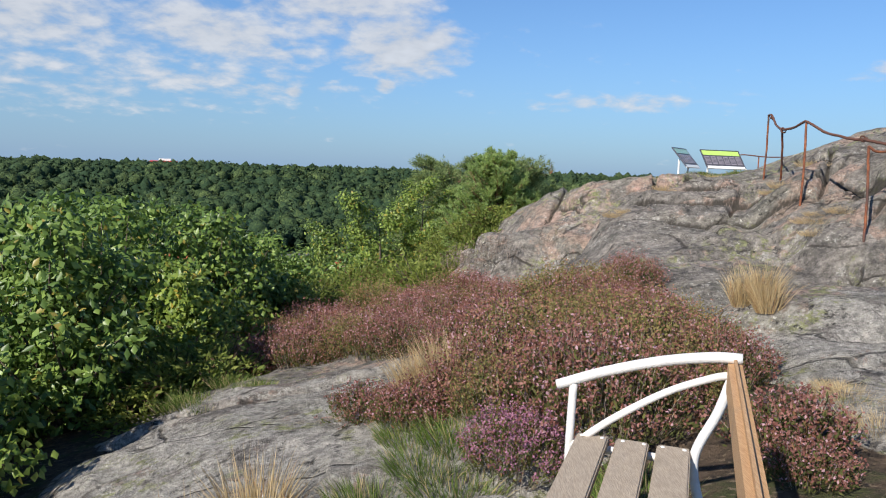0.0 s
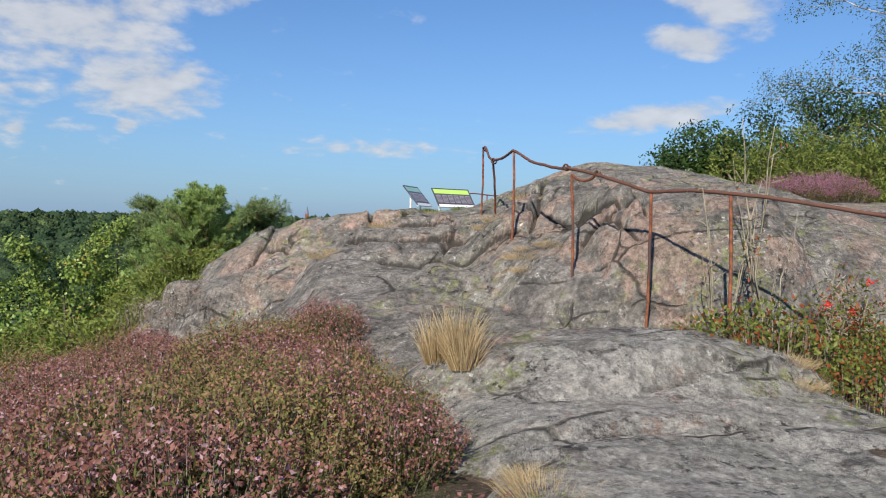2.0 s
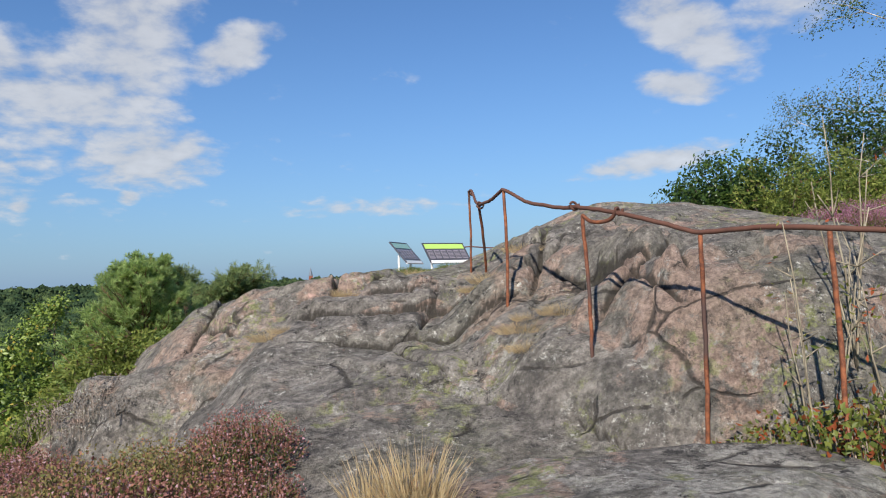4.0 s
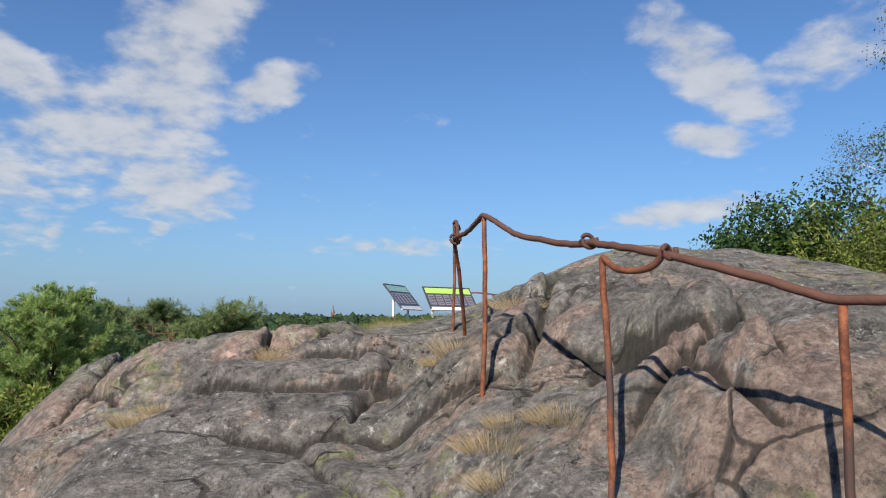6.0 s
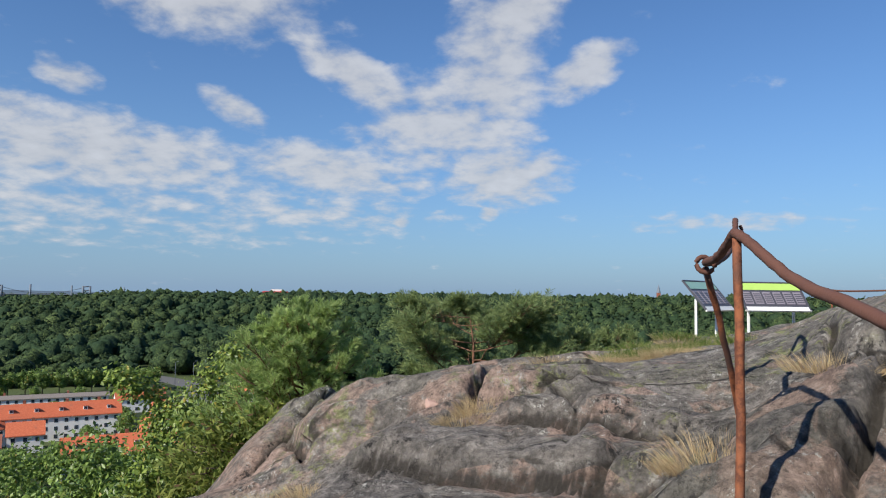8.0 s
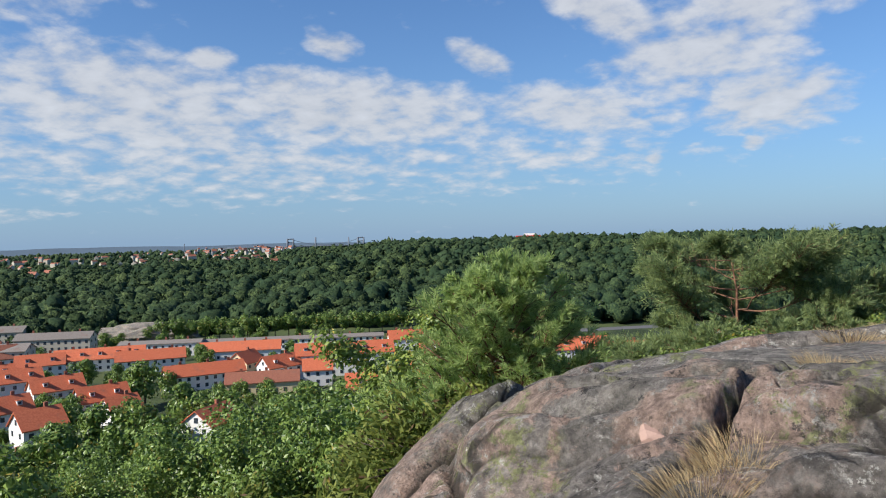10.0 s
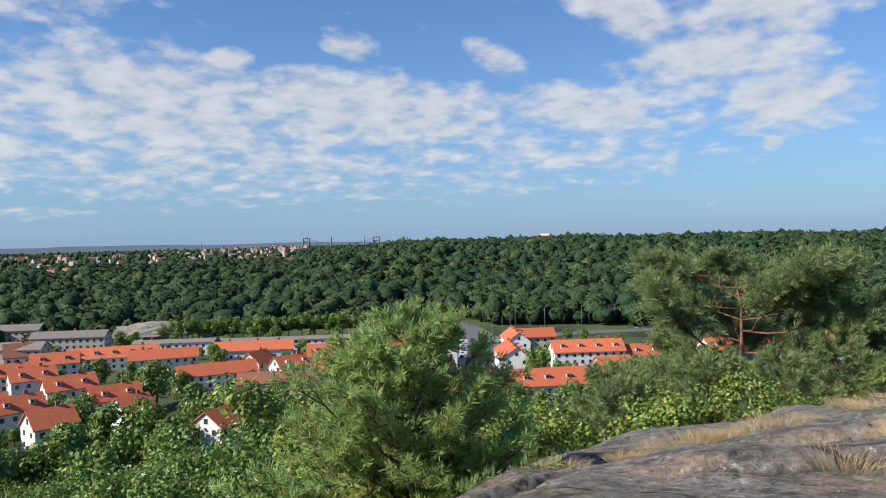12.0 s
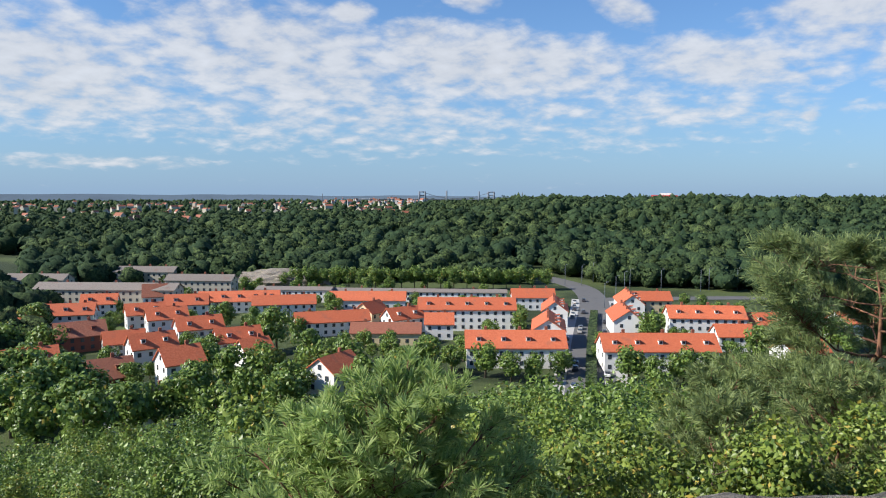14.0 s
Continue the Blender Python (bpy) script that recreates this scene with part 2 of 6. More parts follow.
def bark_material(name, a, b, size=0.08):
    k = Mat(name, 0.9)
    n = k.noise(size, 6, 0.7, k.stretch(1, 1, 0.35))
    k.color(k.mix(k.ramp(n, 0.4, 0.6), a, b))
    k.bump(n, 0.02)
    return k.m


def rust_material():
    k = Mat("rusty_iron", 0.75, 0.25)
    c = k.mix(k.ramp(k.noise(0.05, 6, 0.7), 0.38, 0.62), (0.13, 0.045, 0.024), (0.30, 0.105, 0.045))
    c = k.mix(k.ramp(k.noise(0.4, 4), 0.5, 0.65), c, (0.085, 0.05, 0.042))
    k.color(c)
    k.bump(k.noise(0.012, 5, 0.7), 0.004)
    return k.m


def weathered_wood(name, a, b):
    k = Mat(name, 0.72)
    n = k.noise(0.03, 7, 0.65, k.stretch(9, 0.7, 9), 0.5)
    c = k.mix(k.ramp(n, 0.35, 0.65), a, b)
    c = k.mix(k.ramp(k.noise(0.3, 4), 0.55, 0.7, 0, 0.5), c, (0.20, 0.17, 0.13))
    k.color(c)
    k.bump(n, 0.003)
    return k.m


def painted(name, color, dirt=0.25, rough=0.5, size=0.25):
    k = Mat(name, rough)
    d = k.ramp(k.noise(size, 6, 0.7), 0.45, 0.75, 0.0, dirt)
    k.color(k.mix(d, color, tuple(0.45 * q for q in color)))
    k.bump(k.noise(size * 0.1, 4), 0.002)
    return k.m


def roof_material(name, a, b):
    k = Mat(name, 0.8)
    c = k.mix(k.ramp(k.noise(0.5, 5, 0.7), 0.35, 0.65), a, b)
    c = k.mix(k.math("MULTIPLY", k.each(), 0.45), c, tuple(0.62 * q for q in a))
    c = k.mix(k.ramp(k.noise(3.5, 4), 0.55, 0.75, 0, 0.5), c, (0.20, 0.10, 0.07))
    k.color(c)
    k.bump(k.noise(0.35, 3), 0.05)
    return k.m


def wall_material(name, color):
    k = Mat(name, 0.85)
    c = k.mix(k.math("MULTIPLY", k.each(), 0.3), color, tuple(q * 0.78 for q in color))
    k.color(k.mix(k.ramp(k.noise(2.0, 5), 0.5, 0.8, 0, 0.3), c, tuple(q * 0.6 for q in color)))
    return k.m


def woods_material():
    """Crowns of the far woods: a shade of green each, mottled near black by noise."""
    k = Mat("far_woods", 0.85, spec=0.1)
    v = k.island()
    c = k.mix(v, (0.030, 0.058, 0.024), (0.125, 0.170, 0.060))
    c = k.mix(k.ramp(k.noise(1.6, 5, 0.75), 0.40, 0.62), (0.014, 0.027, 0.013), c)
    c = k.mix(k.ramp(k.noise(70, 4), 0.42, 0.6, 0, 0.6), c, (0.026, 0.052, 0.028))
    k.color(c)
    k.bump(k.noise(1.3, 6, 0.75), 0.7)
    return k.m


ROCK = rock_material()
RUST = rust_material()
DARK_IRON = painted("dark_iron", (0.115, 0.05, 0.034), 0.5, 0.85, 0.12)
WHITE_PAINT = painted("white_painted_steel", (0.64, 0.63, 0.61), 0.35, 0.45, 0.08)
SEAT_WOOD = weathered_wood("grey_weathered_wood", (0.28, 0.225, 0.17), (0.44, 0.36, 0.27))
BACK_WOOD = weathered_wood("oiled_wood", (0.40, 0.225, 0.105), (0.54, 0.34, 0.18))
BARK = bark_material("brown_bark", (0.05, 0.038, 0.028), (0.15, 0.115, 0.085))
PINE_BARK = bark_material("pine_bark", (0.09, 0.045, 0.028), (0.24, 0.12, 0.07))
BIRCH_BARK = bark_material("birch_bark", (0.12, 0.10, 0.09), (0.58, 0.54, 0.49), 0.15)
DRY_STEM = bark_material("dry_stem", (0.20, 0.165, 0.115), (0.36, 0.31, 0.22))
OAK_LEAF = leaf_material("oak_leaf", (0.060, 0.120, 0.025), (0.27, 0.38, 0.085), (0.32, 0.27, 0.06), 0.03, 0.4, 0.28)
LIGHT_LEAF = leaf_material("light_green_leaf", (0.078, 0.140, 0.025), (0.30, 0.38, 0.075), (0.40, 0.32, 0.06), 0.05, 0.4, 0.30)
BIRCH_LEAF = leaf_material("birch_leaf", (0.06, 0.10, 0.03), (0.15, 0.21, 0.065), (0.30, 0.18, 0.08), 0.06)
SHRUB_LEAF = leaf_material("glossy_shrub_leaf", (0.02, 0.05, 0.012), (0.10, 0.16, 0.035), None, 0.05, 0.3)
JUNIPER = leaf_material("juniper_needles", (0.11, 0.165, 0.03), (0.34, 0.37, 0.085), (0.16, 0.10, 0.05), 0.06, 0.7)
PINE = leaf_material("pine_needles", (0.22, 0.33, 0.095), (0.54, 0.65, 0.24), None, 0.05, 0.55, 0.58)
DARK_PINE = leaf_material("dark_pine_needles", (0.11, 0.17, 0.065), (0.36, 0.43, 0.16), None, 0.05, 0.55, 0.42)
HEATHER_GREEN = leaf_material("heather_leaf", (0.072, 0.085, 0.024), (0.20, 0.205, 0.062), (0.26, 0.14, 0.07), 0.2, 0.8)
HEATHER_BLOOM = leaf_material("heather_bloom", (0.20, 0.070, 0.054), (0.47, 0.245, 0.20), (0.54, 0.33, 0.36), 0.14, 0.8)
OLIVE_BLOOM = leaf_material("olive_heather_tips", (0.15, 0.13, 0.04), (0.36, 0.30, 0.11), (0.40, 0.20, 0.13), 0.3, 0.8)
PINK_BLOOM = leaf_material("pink_heather_bloom", (0.32, 0.12, 0.19), (0.54, 0.28, 0.38), (0.30, 0.13, 0.12), 0.2, 0.8)
DRY_GRASS = leaf_material("dry_grass", (0.44, 0.32, 0.16), (0.76, 0.60, 0.35), (0.40, 0.24, 0.12), 0.1, 0.7)
GREEN_GRASS = leaf_material("green_grass", (0.075, 0.13, 0.02), (0.20, 0.27, 0.06), (0.45, 0.36, 0.18), 0.2, 0.7)
BERRY_LEAF = leaf_material("low_berry_leaf", (0.09, 0.125, 0.024), (0.28, 0.30, 0.065), (0.30, 0.08, 0.03), 0.22, 0.5)
ROWAN_LEAF = leaf_material("rowan_leaf", (0.09, 0.13, 0.03), (0.30, 0.28, 0.06), (0.38, 0.10, 0.04), 0.25, 0.5)
RED_BERRY = painted("red_berry", (0.62, 0.03, 0.025), 0.1, 0.3)
TWIGS = bark_material("dead_twigs", (0.13, 0.10, 0.08), (0.30, 0.24, 0.19))
WOODS = woods_material()
PINK_ROCK = painted("pink_feldspar", (0.38, 0.25, 0.20), 0.7, 0.85, 0.1)
# haze of distance is put into the hills' base colour
FAR_LAND = painted("haze_tinted_hills", (0.085, 0.125, 0.165), 0.4, 0.95, 260)
ROOF_RED = roof_material("red_roof_tiles", (0.50, 0.115, 0.05), (0.62, 0.175, 0.08))
ROOF_BROWN = roof_material("brown_roof_tiles", (0.26, 0.09, 0.055), (0.38, 0.15, 0.09))
ROOF_BLACK = roof_material("black_roof_tiles", (0.04, 0.035, 0.036), (0.07, 0.06, 0.06))
ROOF_GREY = roof_material("grey_roof", (0.19, 0.165, 0.145), (0.27, 0.235, 0.205))
WALL_WHITE = wall_material("white_render", (0.78, 0.77, 0.74))
WALL_CREAM = wall_material("cream_render", (0.68, 0.56, 0.35))
WALL_BEIGE = wall_material("beige_render", (0.47, 0.43, 0.35))
WALL_BRICK = wall_material("red_brick_wall", (0.27, 0.095, 0.06))
GLASS = Mat("window_glass", 0.12).color((0.045, 0.055, 0.07)).m
ASPHALT = painted("asphalt", (0.12, 0.12, 0.12), 0.3, 0.9, 3.0)
CONCRETE = painted("concrete", (0.42, 0.41, 0.39), 0.3, 0.85, 2.0)
STEEL_HAZE = painted("distant_grey_steel", (0.15, 0.175, 0.21), 0.1, 0.7, 20)
PANEL_GREY = painted("printed_grey", (0.25, 0.225, 0.255), 0.15, 0.35)
PANEL_DARK = painted("printed_dark", (0.07, 0.07, 0.085), 0.15, 0.35)
PANEL_GREEN = painted("printed_green", (0.42, 0.62, 0.14), 0.12, 0.35)
PANEL_TEAL = painted("printed_teal", (0.30, 0.50, 0.40), 0.12, 0.35)
PANEL_WHITE = painted("printed_white", (0.76, 0.76, 0.74), 0.1, 0.35)
SIGNAL_RED = painted("red_cladding", (0.62, 0.05, 0.04), 0.1, 0.5, 8)
YELLOW = painted("yellow_sticker", (0.75, 0.62, 0.05), 0.1, 0.4)

# ---- the lie of the land ----
def hash2(i, j, seed):
    v = np.sin(i * 127.1 + j * 311.7 + seed * 74.7) * 43758.5453
    return v - np.floor(v)


def value_noise(x, y, seed=0):
    i, j = np.floor(x), np.floor(y)
    u, v = x - i, y - j
    u, v = u * u * u * (u * (u * 6 - 15) + 10), v * v * v * (v * (v * 6 - 15) + 10)
    a, b = hash2(i, j, seed), hash2(i + 1, j, seed)
    c, d = hash2(i, j + 1, seed), hash2(i + 1, j + 1, seed)
    return (a * (1 - u) + b * u) * (1 - v) + (c * (1 - u) + d * u) * v - 0.5


def fbm(x, y, seed=0, octaves=4, gain=0.5):
    s, amp, f = 0.0, 1.0, 1.0
    for k in range(octaves):
        s = s + amp * value_noise(x * f + 17.3 * k, y * f - 9.1 * k, seed + k)
        amp, f = amp * gain, f * 2.03
    return s


def smooth(a, b, v):
    t = np.clip((v - a) / (b - a), 0, 1)
    return t * t * (3 - 2 * t)


def smax(a, b, k):
    h = np.clip(0.5 + 0.5 * (a - b) / k, 0, 1)
    return b * (1 - h) + a * h + k * h * (1 - h)


def dome(x, y, cx, cy, rx, ry, top, gx=0.0, gy=0.0, turn=0.0, n=3.0, cone=0.0, drop=0.5, steep=6.0):
    """A whaleback of rock: a tilted top that rolls over into steep flanks."""
    c, s = math.cos(radians(turn)), math.sin(radians(turn))
    ex, ey = x - cx, y - cy
    u, v = np.abs(ex * c + ey * s) / rx, np.abs(ey * c - ex * s) / ry
    q = np.minimum((u ** n + v ** n) ** (1 / n), 4.5)
    return top + gx * np.clip(ex, -6, 6) + gy * np.clip(ey, -6, 6) - cone * q ** 1.3 - drop * q ** steep


def hill_crest(az):
    return np.interp(az, [-75, -52, -40, -36, -30, 10, 60], [-50, -50, -44, -27, -22, -20, -12])


def valley(x, y):
    r, az = np.hypot(x, y), np.degrees(np.arctan2(x, y))
    z = (hill_crest(az) + 50) * smooth(500, 1050, r) * (1 - 0.6 * smooth(1150, 1700, r))
    return -50 + z + 5 * fbm(x / 160, y / 160, 5, 3) * smooth(520, 700, r)


def base_soil(x, y):
    b = -0.02 + 0.22 * np.clip(x, -4, 1.6) - 0.05 * np.clip(y, 0, 12) + 0.05 * np.clip(x - 1.6, 0, 8)
    b = b + 0.16 * fbm(x / 1.7, y / 1.7, 3, 3)
    west, north = np.clip(-3.2 - x, 0, None), np.clip(y - 14 - 1.6 * np.clip(x - 1, 0, 7) - 0.6 * np.clip(x - 8, 0, 60), 0, None)
    d = np.hypot(west, north)
    return b - 0.40 * (np.sqrt(d * d + 2.2) - 1.483)


ROCKS = (
    dict(cx=3.7, cy=4.4, rx=1.75, ry=3.0, top=0.27, gx=-0.02, gy=0.06, turn=-12, n=3.2, drop=0.30, steep=6),             # slab by the bench
    dict(cx=4.04, cy=6.68, rx=1.53, ry=0.85, top=0.59, gx=-0.013, gy=0.064, turn=-12, n=2.4, drop=0.26, steep=4),        # upper slab
    dict(cx=4.07, cy=10.2, rx=2.09, ry=3.14, top=0.80, gx=0.073, gy=0.25, turn=-14, n=3.0, drop=0.37, steep=7),          # middle shelf
    dict(cx=5.31, cy=14.9, rx=4.17, ry=2.82, top=1.51, gx=0.092, gy=-0.069, turn=0, n=2.6, drop=0.68, steep=6.5),        # whaleback
    dict(cx=4.48, cy=18.3, rx=4.13, ry=3.1, top=1.06, gx=0.23, gy=-0.115, turn=0, n=2.8, drop=0.34, steep=6),            # its northern end
    dict(cx=7.17, cy=20.3, rx=3.5, ry=4.93, top=0.78, gx=0.066, gy=-0.045, turn=-20, n=2.6, drop=0.47, steep=6),         # shoulder under the boards
    dict(cx=7.63, cy=13.3, rx=3.24, ry=4.63, top=2.49, gx=0.022, gy=-0.085, turn=0, n=5.0, cone=1.52, drop=0.07, steep=13),   # great dome
    dict(cx=11.9, cy=13.2, rx=3.6, ry=4.8, top=1.98, gx=0.02, gy=0.0, turn=0, n=3.0, cone=0.3, drop=0.5, steep=6),       # its eastern shoulder
    dict(cx=-0.9, cy=6.3, rx=1.9, ry=2.6, top=-0.32, gx=0.22, gy=-0.07, turn=30, n=2.4, drop=0.22, steep=5),             # bare rock by the heather
    dict(cx=1.72, cy=13.45, rx=1.3, ry=1.3, top=0.62, gx=0.46, gy=-0.06, turn=0, n=2.6, drop=0.36, steep=6),             # western flank of the whaleback
    dict(cx=1.1, cy=13.2, rx=1.0, ry=0.7, top=0.24, gx=0.25, gy=0.0, turn=20, n=2.6, drop=0.5, steep=5),                 # its foot
    dict(cx=6.14, cy=9.18, rx=1.15, ry=1.53, top=1.70, gx=0.213, gy=0.025, turn=-10, n=3.2, drop=0.64, steep=6),         # rock wall behind the railing
)

# long joints in the rock: from, to, depth of the groove, step up on its far side
JOINTS = (
    ((2.2, 12.9), (4.3, 12.75), 0.06, 0.10), ((3.35, 12.45), (3.72, 13.6), 0.20, 0.06), ((2.9, 11.9), (4.6, 11.1), 0.09, 0.12),
    ((3.1, 10.9), (4.8, 10.2), 0.09, 0.10), ((2.4, 9.4), (4.2, 9.6), 0.05, 0.05), ((3.0, 6.0), (5.2, 6.0), 0.05, 0.05),
    ((3.2, 3.0), (3.5, 4.6), 0.02, 0.01), ((4.2, 3.2), (4.1, 5.0), 0.02, -0.02), ((5.5, 8.6), (6.6, 11.6), 0.10, 0.06),
    ((6.9, 8.0), (7.6, 10.5), 0.18, 0.05), ((4.85, 10.2), (6.3, 12.4), 0.13, 0.08), ((2.2, 13.6), (2.5, 15.6), 0.07, 0.05),
    ((3.2, 15.5), (5.6, 16.3), 0.07, 0.07), ((2.6, 17.0), (4.9, 17.4), 0.07, 0.08), ((-2.6, 6.2), (0.6, 6.9), 0.07, 0.06),
    ((2.5, 13.35), (4.2, 13.5), 0.08, 0.05), ((1.7, 13.0), (2.3, 13.9), 0.12, 0.05), ((4.9, 9.0), (5.9, 9.3), 0.10, 0.10),
    ((2.05, 13.48), (2.62, 13.12), 0.05, 0.02), ((2.62, 13.12), (3.05, 12.98), 0.05, 0.02), ((2.82, 13.38), (3.40, 13.50), 0.07, 0.03),
    ((2.01, 13.30), (2.27, 12.80), 0.12, 0.05), ((3.92, 12.79), (4.45, 13.15), 0.08, 0.05), ((4.18, 12.80), (4.18, 11.90), 0.07, 0.03),
    ((6.20, 13.95), (5.36, 11.55), 0.10, 0.03), ((5.00, 10.56), (5.90, 11.15), 0.14, 0.08), ((5.36, 11.59), (5.52, 11.25), 0.10, 0.04),
    ((5.45, 10.0), (5.32, 9.50), 0.12, 0.06), ((3.91, 10.67), (4.33, 11.44), 0.10, 0.05), ((4.35, 10.48), (4.60, 10.45), 0.08, 0.05),
    ((3.64, 10.62), (3.85, 9.58), 0.07, 0.05), ((3.10, 10.26), (4.24, 8.86), 0.06, 0.04), ((4.42, 8.55), (4.71, 7.54), 0.07, 0.05),
    ((5.22, 10.43), (5.59, 9.08), 0.10, 0.05), ((3.62, 5.93), (4.45, 6.06), 0.06, 0.05), ((6.42, 12.88), (7.25, 12.75), 0.06, 0.03),
    ((5.2, 8.3), (5.4, 10.0), 0.09, -0.06), ((3.7, 12.2), (4.8, 11.7), 0.10, 0.09), ((2.6, 5.4), (4.4, 5.3), 0.04, 0.03),
)


# where pink feldspar shows: place and radius
FELDSPAR = ((3.62, 12.88, 0.30), (3.26, 12.90, 0.20), (2.45, 13.23, 0.32), (1.90, 12.97, 0.34), (2.85, 12.90, 0.10), (5.08, 11.06, 0.24), (5.40, 10.38, 0.24),
            (5.15, 9.16, 0.20), (4.54, 10.13, 0.25), (5.37, 8.61, 0.24), (4.81, 10.34, 0.25), (5.72, 8.67, 0.22), (5.32, 8.25, 0.36), (5.25, 9.35, 0.26), (4.98, 10.0, 0.22), (5.5, 7.95, 0.3), (5.19, 8.53, 0.26), (3.55, 12.35, 0.12))


def feldspar(x, y):
    x, y = np.asarray(x, float), np.asarray(y, float)
    wx, wy = x + 0.25 * fbm(x / 0.25, y / 0.25, 61, 3), y + 0.25 * fbm(x / 0.25, y / 0.25, 62, 3)
    s = np.zeros_like(x)
    for cx, cy, r in FELDSPAR:
        s = np.maximum(s, 1.4 - np.hypot(wx - cx, wy - cy) / r)
    return s


def blocks(x, y, wide, deep, seed):
    """Jointed rock: tilted facets on an uneven grid. Returns their relief, and how near the joint between two of them is."""
    gx, gy = x / wide, y / deep
    ci, cj = np.floor(gx), np.floor(gy)
    near, next_near, relief = np.full_like(gx, 9.0), np.full_like(gx, 9.0), np.zeros_like(gx)
    for di in (-1, 0, 1):
        for dj in (-1, 0, 1):
            i, j = ci + di, cj + dj
            ex, ey = gx - i - 0.15 - 0.7 * hash2(i, j, seed), gy - j - 0.15 - 0.7 * hash2(i, j, seed + 1)
            d = np.hypot(ex, ey)
            own = (hash2(i, j, seed + 2) - 0.5) + 1.1 * (hash2(i, j, seed + 3) - 0.5) * ex + 1.1 * (hash2(i, j, seed + 4) - 0.5) * ey
            closer = d < near
            next_near = np.where(closer, near, np.minimum(next_near, d))
            relief = np.where(closer, own, relief)
            near = np.where(closer, d, near)
    return relief, np.exp(-((next_near - near) / 0.07) ** 2)


def saw(u):
    """A slow fall and a quick but rounded rise, once a unit."""
    f = u - np.floor(u)
    return 0.5 - f + smooth(0.72, 1.0, f)


def land(x, y):
    """Height of the ground, and how much of it is bare rock (0 soil, 1 rock)."""
    x, y = np.asarray(x, float), np.asarray(y, float)
    soil = base_soil(x, y)
    wx, wy = x + 0.28 * fbm(x / 0.9, y / 0.9, 11, 3), y + 0.28 * fbm(x / 0.9, y / 0.9, 12, 3)
    rock = np.full_like(soil, -60.0)
    for r in ROCKS:
        rock = smax(rock, dome(wx, wy, **r), 0.10)
    broken = 0.10 + 0.18 * smooth(6.5, 8.0, y) + 0.72 * np.exp(-((x - 5.6) / 1.5) ** 2 - ((y - 10.2) / 2.2) ** 2)                         # shattered rock along the railing
    rough = (0.06 + 0.04 * broken) * fbm(x / 0.8 + y / 2.1, y / 0.7, 21, 4, 0.5)
    px, py = x / 0.62 + 0.4 * fbm(x / 0.8, y / 0.8, 51, 2) + 0.35 * y, y / 0.85 + 0.4 * fbm(x / 0.8, y / 0.8, 52, 2)
    plates = hash2(np.floor(px), np.floor(py), 53) - 0.5                                                   # broken slabs
    rough = rough + 0.06 * broken * plates * smooth(-0.12, 0.1, fbm(x / 1.5, y / 1.5, 54, 2))
    qx, qy = x / 0.23 + 0.4 * fbm(x / 0.3, y / 0.3, 55, 2), y / 0.3 + 0.4 * fbm(x / 0.3, y / 0.3, 56, 2)
    rough = rough + 0.015 * broken * (hash2(np.floor(qx), np.floor(qy), 57) - 0.5) * smooth(0.0, 0.2, fbm(x / 0.9, y / 0.9, 58, 2))
    ply = (0.35 * x + 0.9 * y + 0.36 * fbm(x / 1.3, y / 1.3, 31, 2)) / 0.62                                # plies that break off in ledges facing the path
    where = smooth(-0.12, 0.12, fbm(x / 1.4, y / 1.4, 33, 3))
    rough = rough + 0.10 * (0.3 + 0.7 * broken) * saw(ply) * where
    fine = (0.9 * x - 0.45 * y + 0.22 * fbm(x / 0.8, y / 0.8, 35, 3)) / 0.36
    rough = rough + 0.04 * broken * saw(fine) * smooth(-0.05, 0.12, fbm(x / 1.1, y / 1.1, 37, 2))
    groove = np.zeros_like(soil)
    jointed = np.exp(-((x - 5.7) / 1.3) ** 2 - ((y - 10.0) / 2.3) ** 2) + 0.75 * np.exp(-((x - 3.6) / 1.5) ** 2 - ((y - 11.9) / 1.5) ** 2) + 0.12
    bx, by = 0.86 * x + 0.5 * y + 0.12 * fbm(x / 0.7, y / 0.7, 81, 2), 0.86 * y - 0.5 * x + 0.12 * fbm(x / 0.7, y / 0.7, 82, 2)
    for wide, deep, high, seed in ((0.95, 0.55, 0.10, 83), (0.42, 0.27, 0.055, 91)):
        relief, joint = blocks(bx, by, wide, deep, seed)
        rough = rough + jointed * (high * relief - 0.28 * high * joint)
        groove = np.maximum(groove, joint * np.clip(jointed, 0, 1) * (0.85 if wide > 0.5 else 0.5) * smooth(-0.1, 0.15, fbm(x / 0.8, y / 0.8, seed + 7, 2)))
    for (ax, ay), (bx, by), deep, step in JOINTS:
        ln = math.hypot(bx - ax, by - ay)
        ux, uy = (bx - ax) / ln, (by - ay) / ln
        along, off = (x - ax) * ux + (y - ay) * uy, (y - ay) * ux - (x - ax) * uy
        off = off + 0.10 * fbm(x / 0.7, y / 0.7, 41, 2)
        ends = smooth(-0.25, 0.15, along) * (1 - smooth(ln - 0.15, ln + 0.25, along))
        cut = np.exp(-(off / 0.036) ** 2) * ends
        groove = np.maximum(groove, cut * min(1.0, deep / 0.09))
        rough = rough - 1.1 * deep * cut
        rough = rough + step * smooth(-0.05, 0.05, off) * (1 - smooth(0.1, 0.8, off)) * ends
    rock = rock + rough
    near = smax(rock, soil, 0.035)
    bare = smooth(-0.03, 0.05, rock - soil)
    bare = bare * (1 - smooth(22, 30, np.hypot(x - 6, y - 12)))
    return smax(near, valley(x, y), 5.0), bare, groove


def ground_z(x, y):
    return float(land(np.array([x]), np.array([y]))[0][0])




